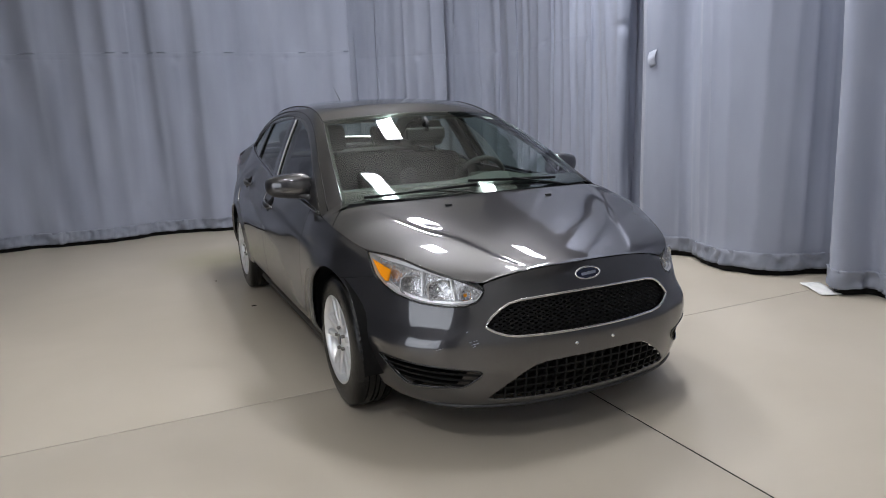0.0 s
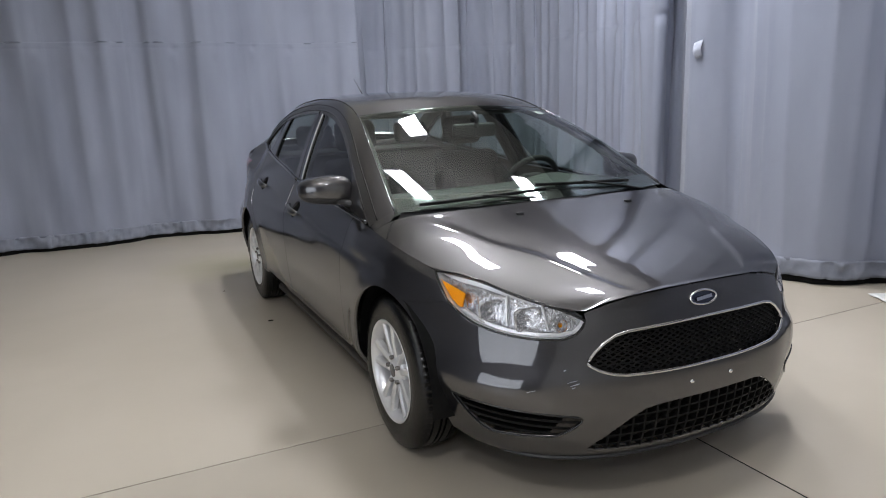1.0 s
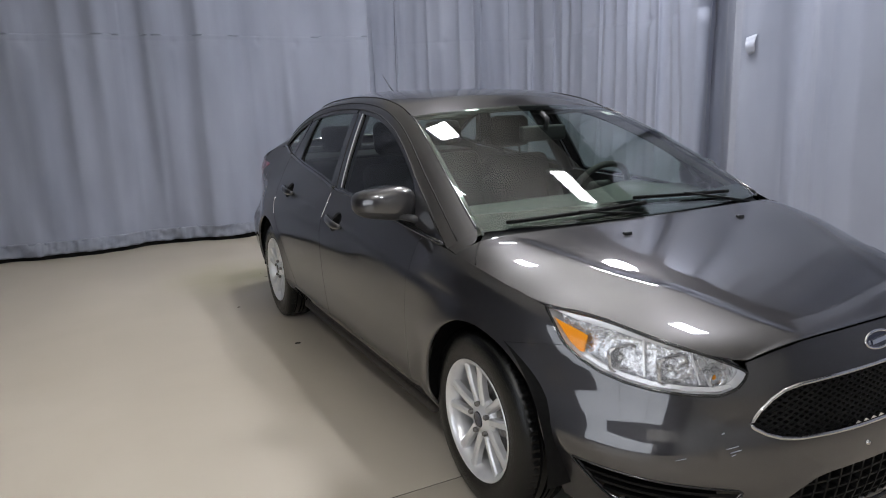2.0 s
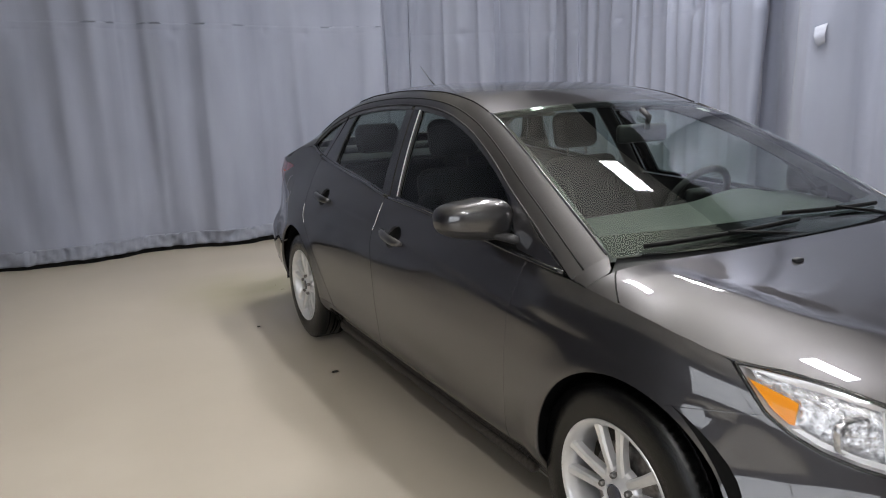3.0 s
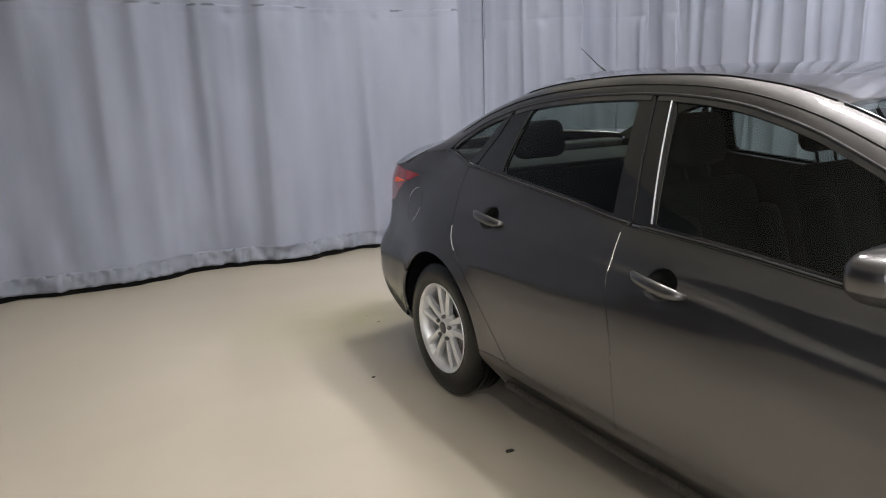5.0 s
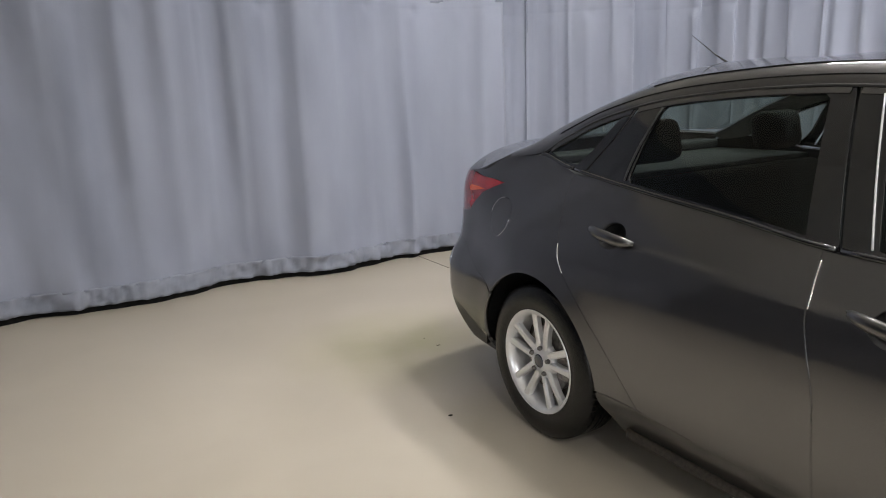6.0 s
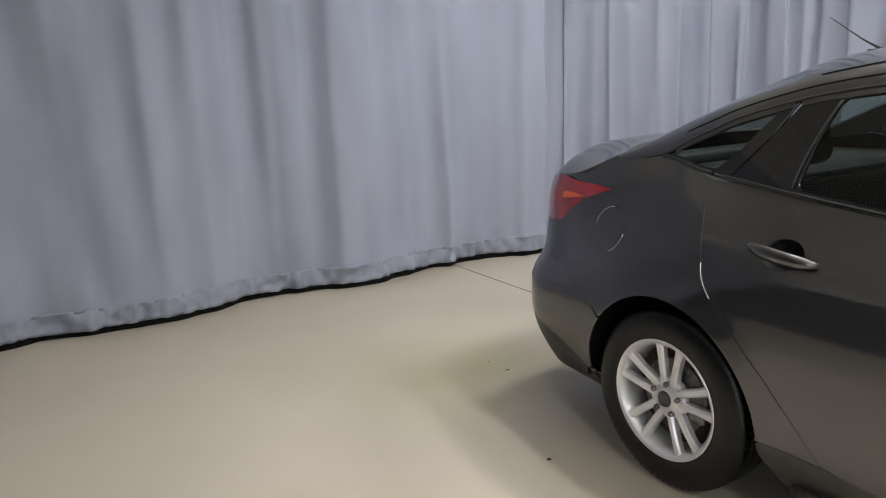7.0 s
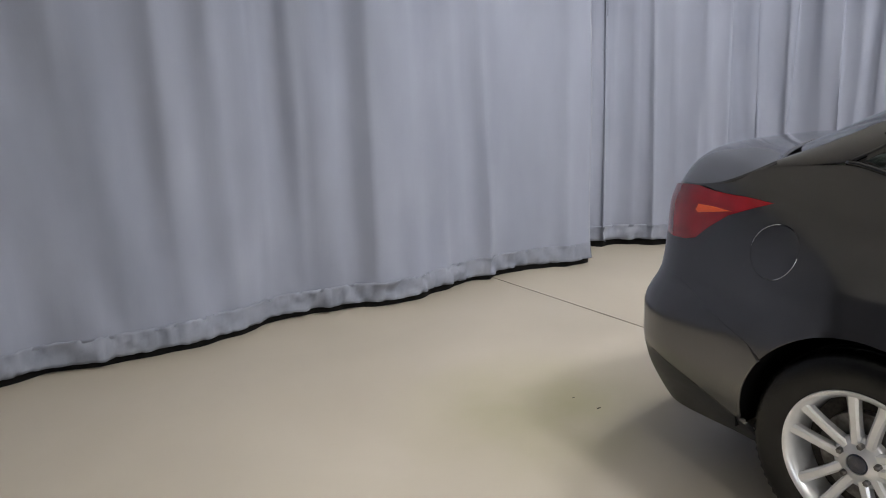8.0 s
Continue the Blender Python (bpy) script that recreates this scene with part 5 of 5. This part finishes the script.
# ---- car: cabin ----
for sign in (-1, 1):
    inner = [(Sy(.44), BELT(.44) - .02)] + [(Sy(y), BELT(y) - .012) for y in (.8, 1.2, 1.6, 2.0, 2.4, 2.58)] + [(Sy(2.5), .80), (Sy(2.25), .52), (Sy(2.1), .22), (Sy(.5), .22)]
    patch("door_lining", lambda s, z: ring(s, z, -.065), inner, TRIM, car, "dark door lining", (), .06, 0, 0, sign)
    bm = bmesh.new()
    tube(bm, [Vector(side(1.55 + .10 * (z - .9) / .45, z, -.045) * (sign, 1, 1)) for z in np.linspace(.55, 1.37, 10)], .042, 10, flat=.8)
    part("middle_pillar", bm, TRIM, car, "dark middle pillar trim")

    def pillar_trim(u, v):
        return rail(u, v) - np.array([.024, -.004, .016])
    sheet("pillar_trim", pillar_trim, 50, 4, LINER, car, "pale pillar trim", sign=sign)
sheet("headliner", lambda u, v: roof(u, v) - np.array([0, 0, .035]), 14, 14, LINER, car, "pale roof lining", u=(.03, .97), v=(.02, .98))


def dash(u, v):
    q = 2 * u - 1
    x = .73 * q
    hood_bump = .035 * math.exp(-((x - .37) / .17) ** 2)
    y = spline([(0, .10), (.3, .32), (.6, .58), (.75, .66), (.85, .69), (1, .62)])(v)
    z = spline([(0, .940), (.3, .957), (.6, .965), (.75, .94), (.85, .88), (1, .55)])(v)
    return np.array([x * (.90 + .10 * smooth(0, .4, v)), y + (.02 + .10 * q ** 4) * (1 - v), z + hood_bump * smooth(.2, .6, v) * (1 - smooth(.7, .95, v)) - .03 * q * q * (1 - v)])


sheet("dashboard", dash, 36, 20, DASH, car, "dark grey dashboard")
bm = bmesh.new()
box(bm, -.12, .60, .35, .12, .72, .86, .03)
box(bm, -.11, .70, .25, .11, 1.6, .52, .04)
part("centre_console", bm, TRIM, car, "", 40)

wheel_s = under("steering_wheel", car, "dark steering wheel")
m = Matrix.Translation((.37, .82, .915)) @ Matrix.Rotation(radians(-62), 4, "X")
bm = bmesh.new()
tube(bm, [m @ Vector((.172 * math.cos(a), .172 * math.sin(a), 0)) for a in np.linspace(0, 2 * math.pi, 40, endpoint=False)], .016, 8, True)
part("rim", bm, TRIM, wheel_s)
bm = bmesh.new()
box(bm, -.07, -.065, -.02, .07, .06, .03, .02, m)
box(bm, -.175, -.02, -.01, .175, .018, .01, .008, m)
part("boss", bm, PLASTIC, wheel_s, "", 40)
bm = bmesh.new()
tube(bm, [m @ Vector((0, 0, -.01)), m @ Vector((0, 0, -.22))], .03, 10)
part("column", bm, TRIM, wheel_s)


def cushion(name, x0, x1, y0, y1, z0, z1, parent, lean=0.0, at=None, soft=.05, mat=None, label=""):
    bm = bmesh.new()
    m = Matrix.Translation(at or (0, 0, 0)) @ Matrix.Rotation(radians(lean), 4, "X")
    box(bm, x0, y0, z0, x1, y1, z1, soft, m)
    return part(name, bm, mat or CLOTH, parent, label, 60)


for x in (-.37, .37):
    seat = under("front_seat", car, "charcoal cloth front seat with a headrest")
    cushion("seat", x - .25, x + .25, .92, 1.44, .42, .58, seat, soft=.06)
    cushion("backrest", x - .225, x + .225, -.06, .07, 0, .60, seat, -17, (0, 1.42, .50), .06)
    for d in (-1, 1):
        cushion("bolster", x + d * .20 - .05, x + d * .20 + .05, -.11, .04, .06, .48, seat, -17, (0, 1.42, .50), .045)
    cushion("headrest", x - .13, x + .13, -.045, .05, 0, .185, seat, -10, (0, 1.62, 1.115), .045)
    for d in (-.06, .06):
        bm = bmesh.new()
        tube(bm, [(x + d, 1.61, 1.05), (x + d, 1.63, 1.14)], .007, 8)
        part("headrest_post", bm, PLASTIC, seat)
bench = under("rear_bench", car, "charcoal cloth rear bench with headrests")
cushion("seat", -.62, .62, 1.85, 2.35, .38, .56, bench, soft=.06)
cushion("backrest", -.64, .64, -.07, .07, 0, .58, bench, -24, (0, 2.28, .50), .06)
for x in (-.38, .38):
    cushion("headrest", x - .135, x + .135, -.045, .05, 0, .17, bench, -12, (0, 2.50, 1.09), .045)
bm = bmesh.new()
box(bm, -.63, 2.52, 1.03, .63, 3.12, 1.055, .01)
box(bm, -.60, 3.0, 1.055, .60, 3.14, 1.10, .015)
part("parcel_shelf", bm, TRIM, car, "dark parcel shelf behind the bench", 40)
view = under("rear_view_mirror", car)
bm = bmesh.new()
box(bm, -.125, -.018, -.036, .125, .02, .036, .016, Matrix.Translation((.0, .775, 1.235)))
part("shell", bm, PLASTIC, view, "black rear view mirror shell", 40)
bm = bmesh.new()
tube(bm, [(0, .75, 1.25), (0, .74, 1.30), (0, .78, 1.325)], .012, 8)
part("stem", bm, PLASTIC, view)
for x in (-.34, .34):
    bm = bmesh.new()
    box(bm, x - .12, 1.04, -.008, x + .12, 1.18, .008, .006, Matrix.Translation((0, 0, 1.318)))
    part("sun_visor", bm, LINER, car, "pale sun visor", 40)

# ---- floor slabs and small things ----
for x0, x1 in ((-5.7, -3.9), (-3.9, JX), (JX, 4.2)):
    for y0, y1 in ((-8.0, -4.0), (-4.0, JY), (JY, 7.2)):
        bm = bmesh.new()
        box(bm, x0 + .005, y0 + .0028, -.06, x1 - .005, y1 - .0028, 0, .0012)
        part("floor_slab", bm, FLOOR, floor, "", 30)

paper = thing("paper_scrap", "scrap of white paper lying on the floor by the curtain", "paper", at=(2.74, .16, 0))
verts = [(x * .17, y * .07, .006 + .010 * noise.noise((x * 2, y * 2, 3)) + .006) for x in np.linspace(-1, 1, 9) for y in np.linspace(-1, 1, 5)]
ob = raw("sheet", verts, [(i * 5 + j, i * 5 + j + 5, i * 5 + j + 6, i * 5 + j + 1) for i in range(8) for j in range(4)], PAPER, paper)
k = ob.modifiers.new("thickness", "SOLIDIFY")
k.thickness = .002
paper.rotation_euler = (0, 0, radians(62))
# First two are crumbs; the last two stand for scratches in the floor.
for x, y, size, stretch in ((-.913, 2.017, .011, 1.6), (-1.061, 3.008, .007, 1.4), (-.677, 3.805, .004, 3.0), (-.69, 3.95, .003, 2.2)):
    bm = bmesh.new()
    bmesh.ops.create_icosphere(bm, subdivisions=2, radius=size)
    for v in bm.verts:
        v.co += v.co * .5 * noise.noise(v.co * 90 + Vector((x, y, 0)))
        v.co.x *= stretch
        v.co.z *= .35
    bmesh.ops.translate(bm, verts=bm.verts, vec=(x, y, size * .3))
    tagged(part("floor_speck", bm, GRIT), "small dark speck on the beige floor", "crumb", "crumbs on the floor")
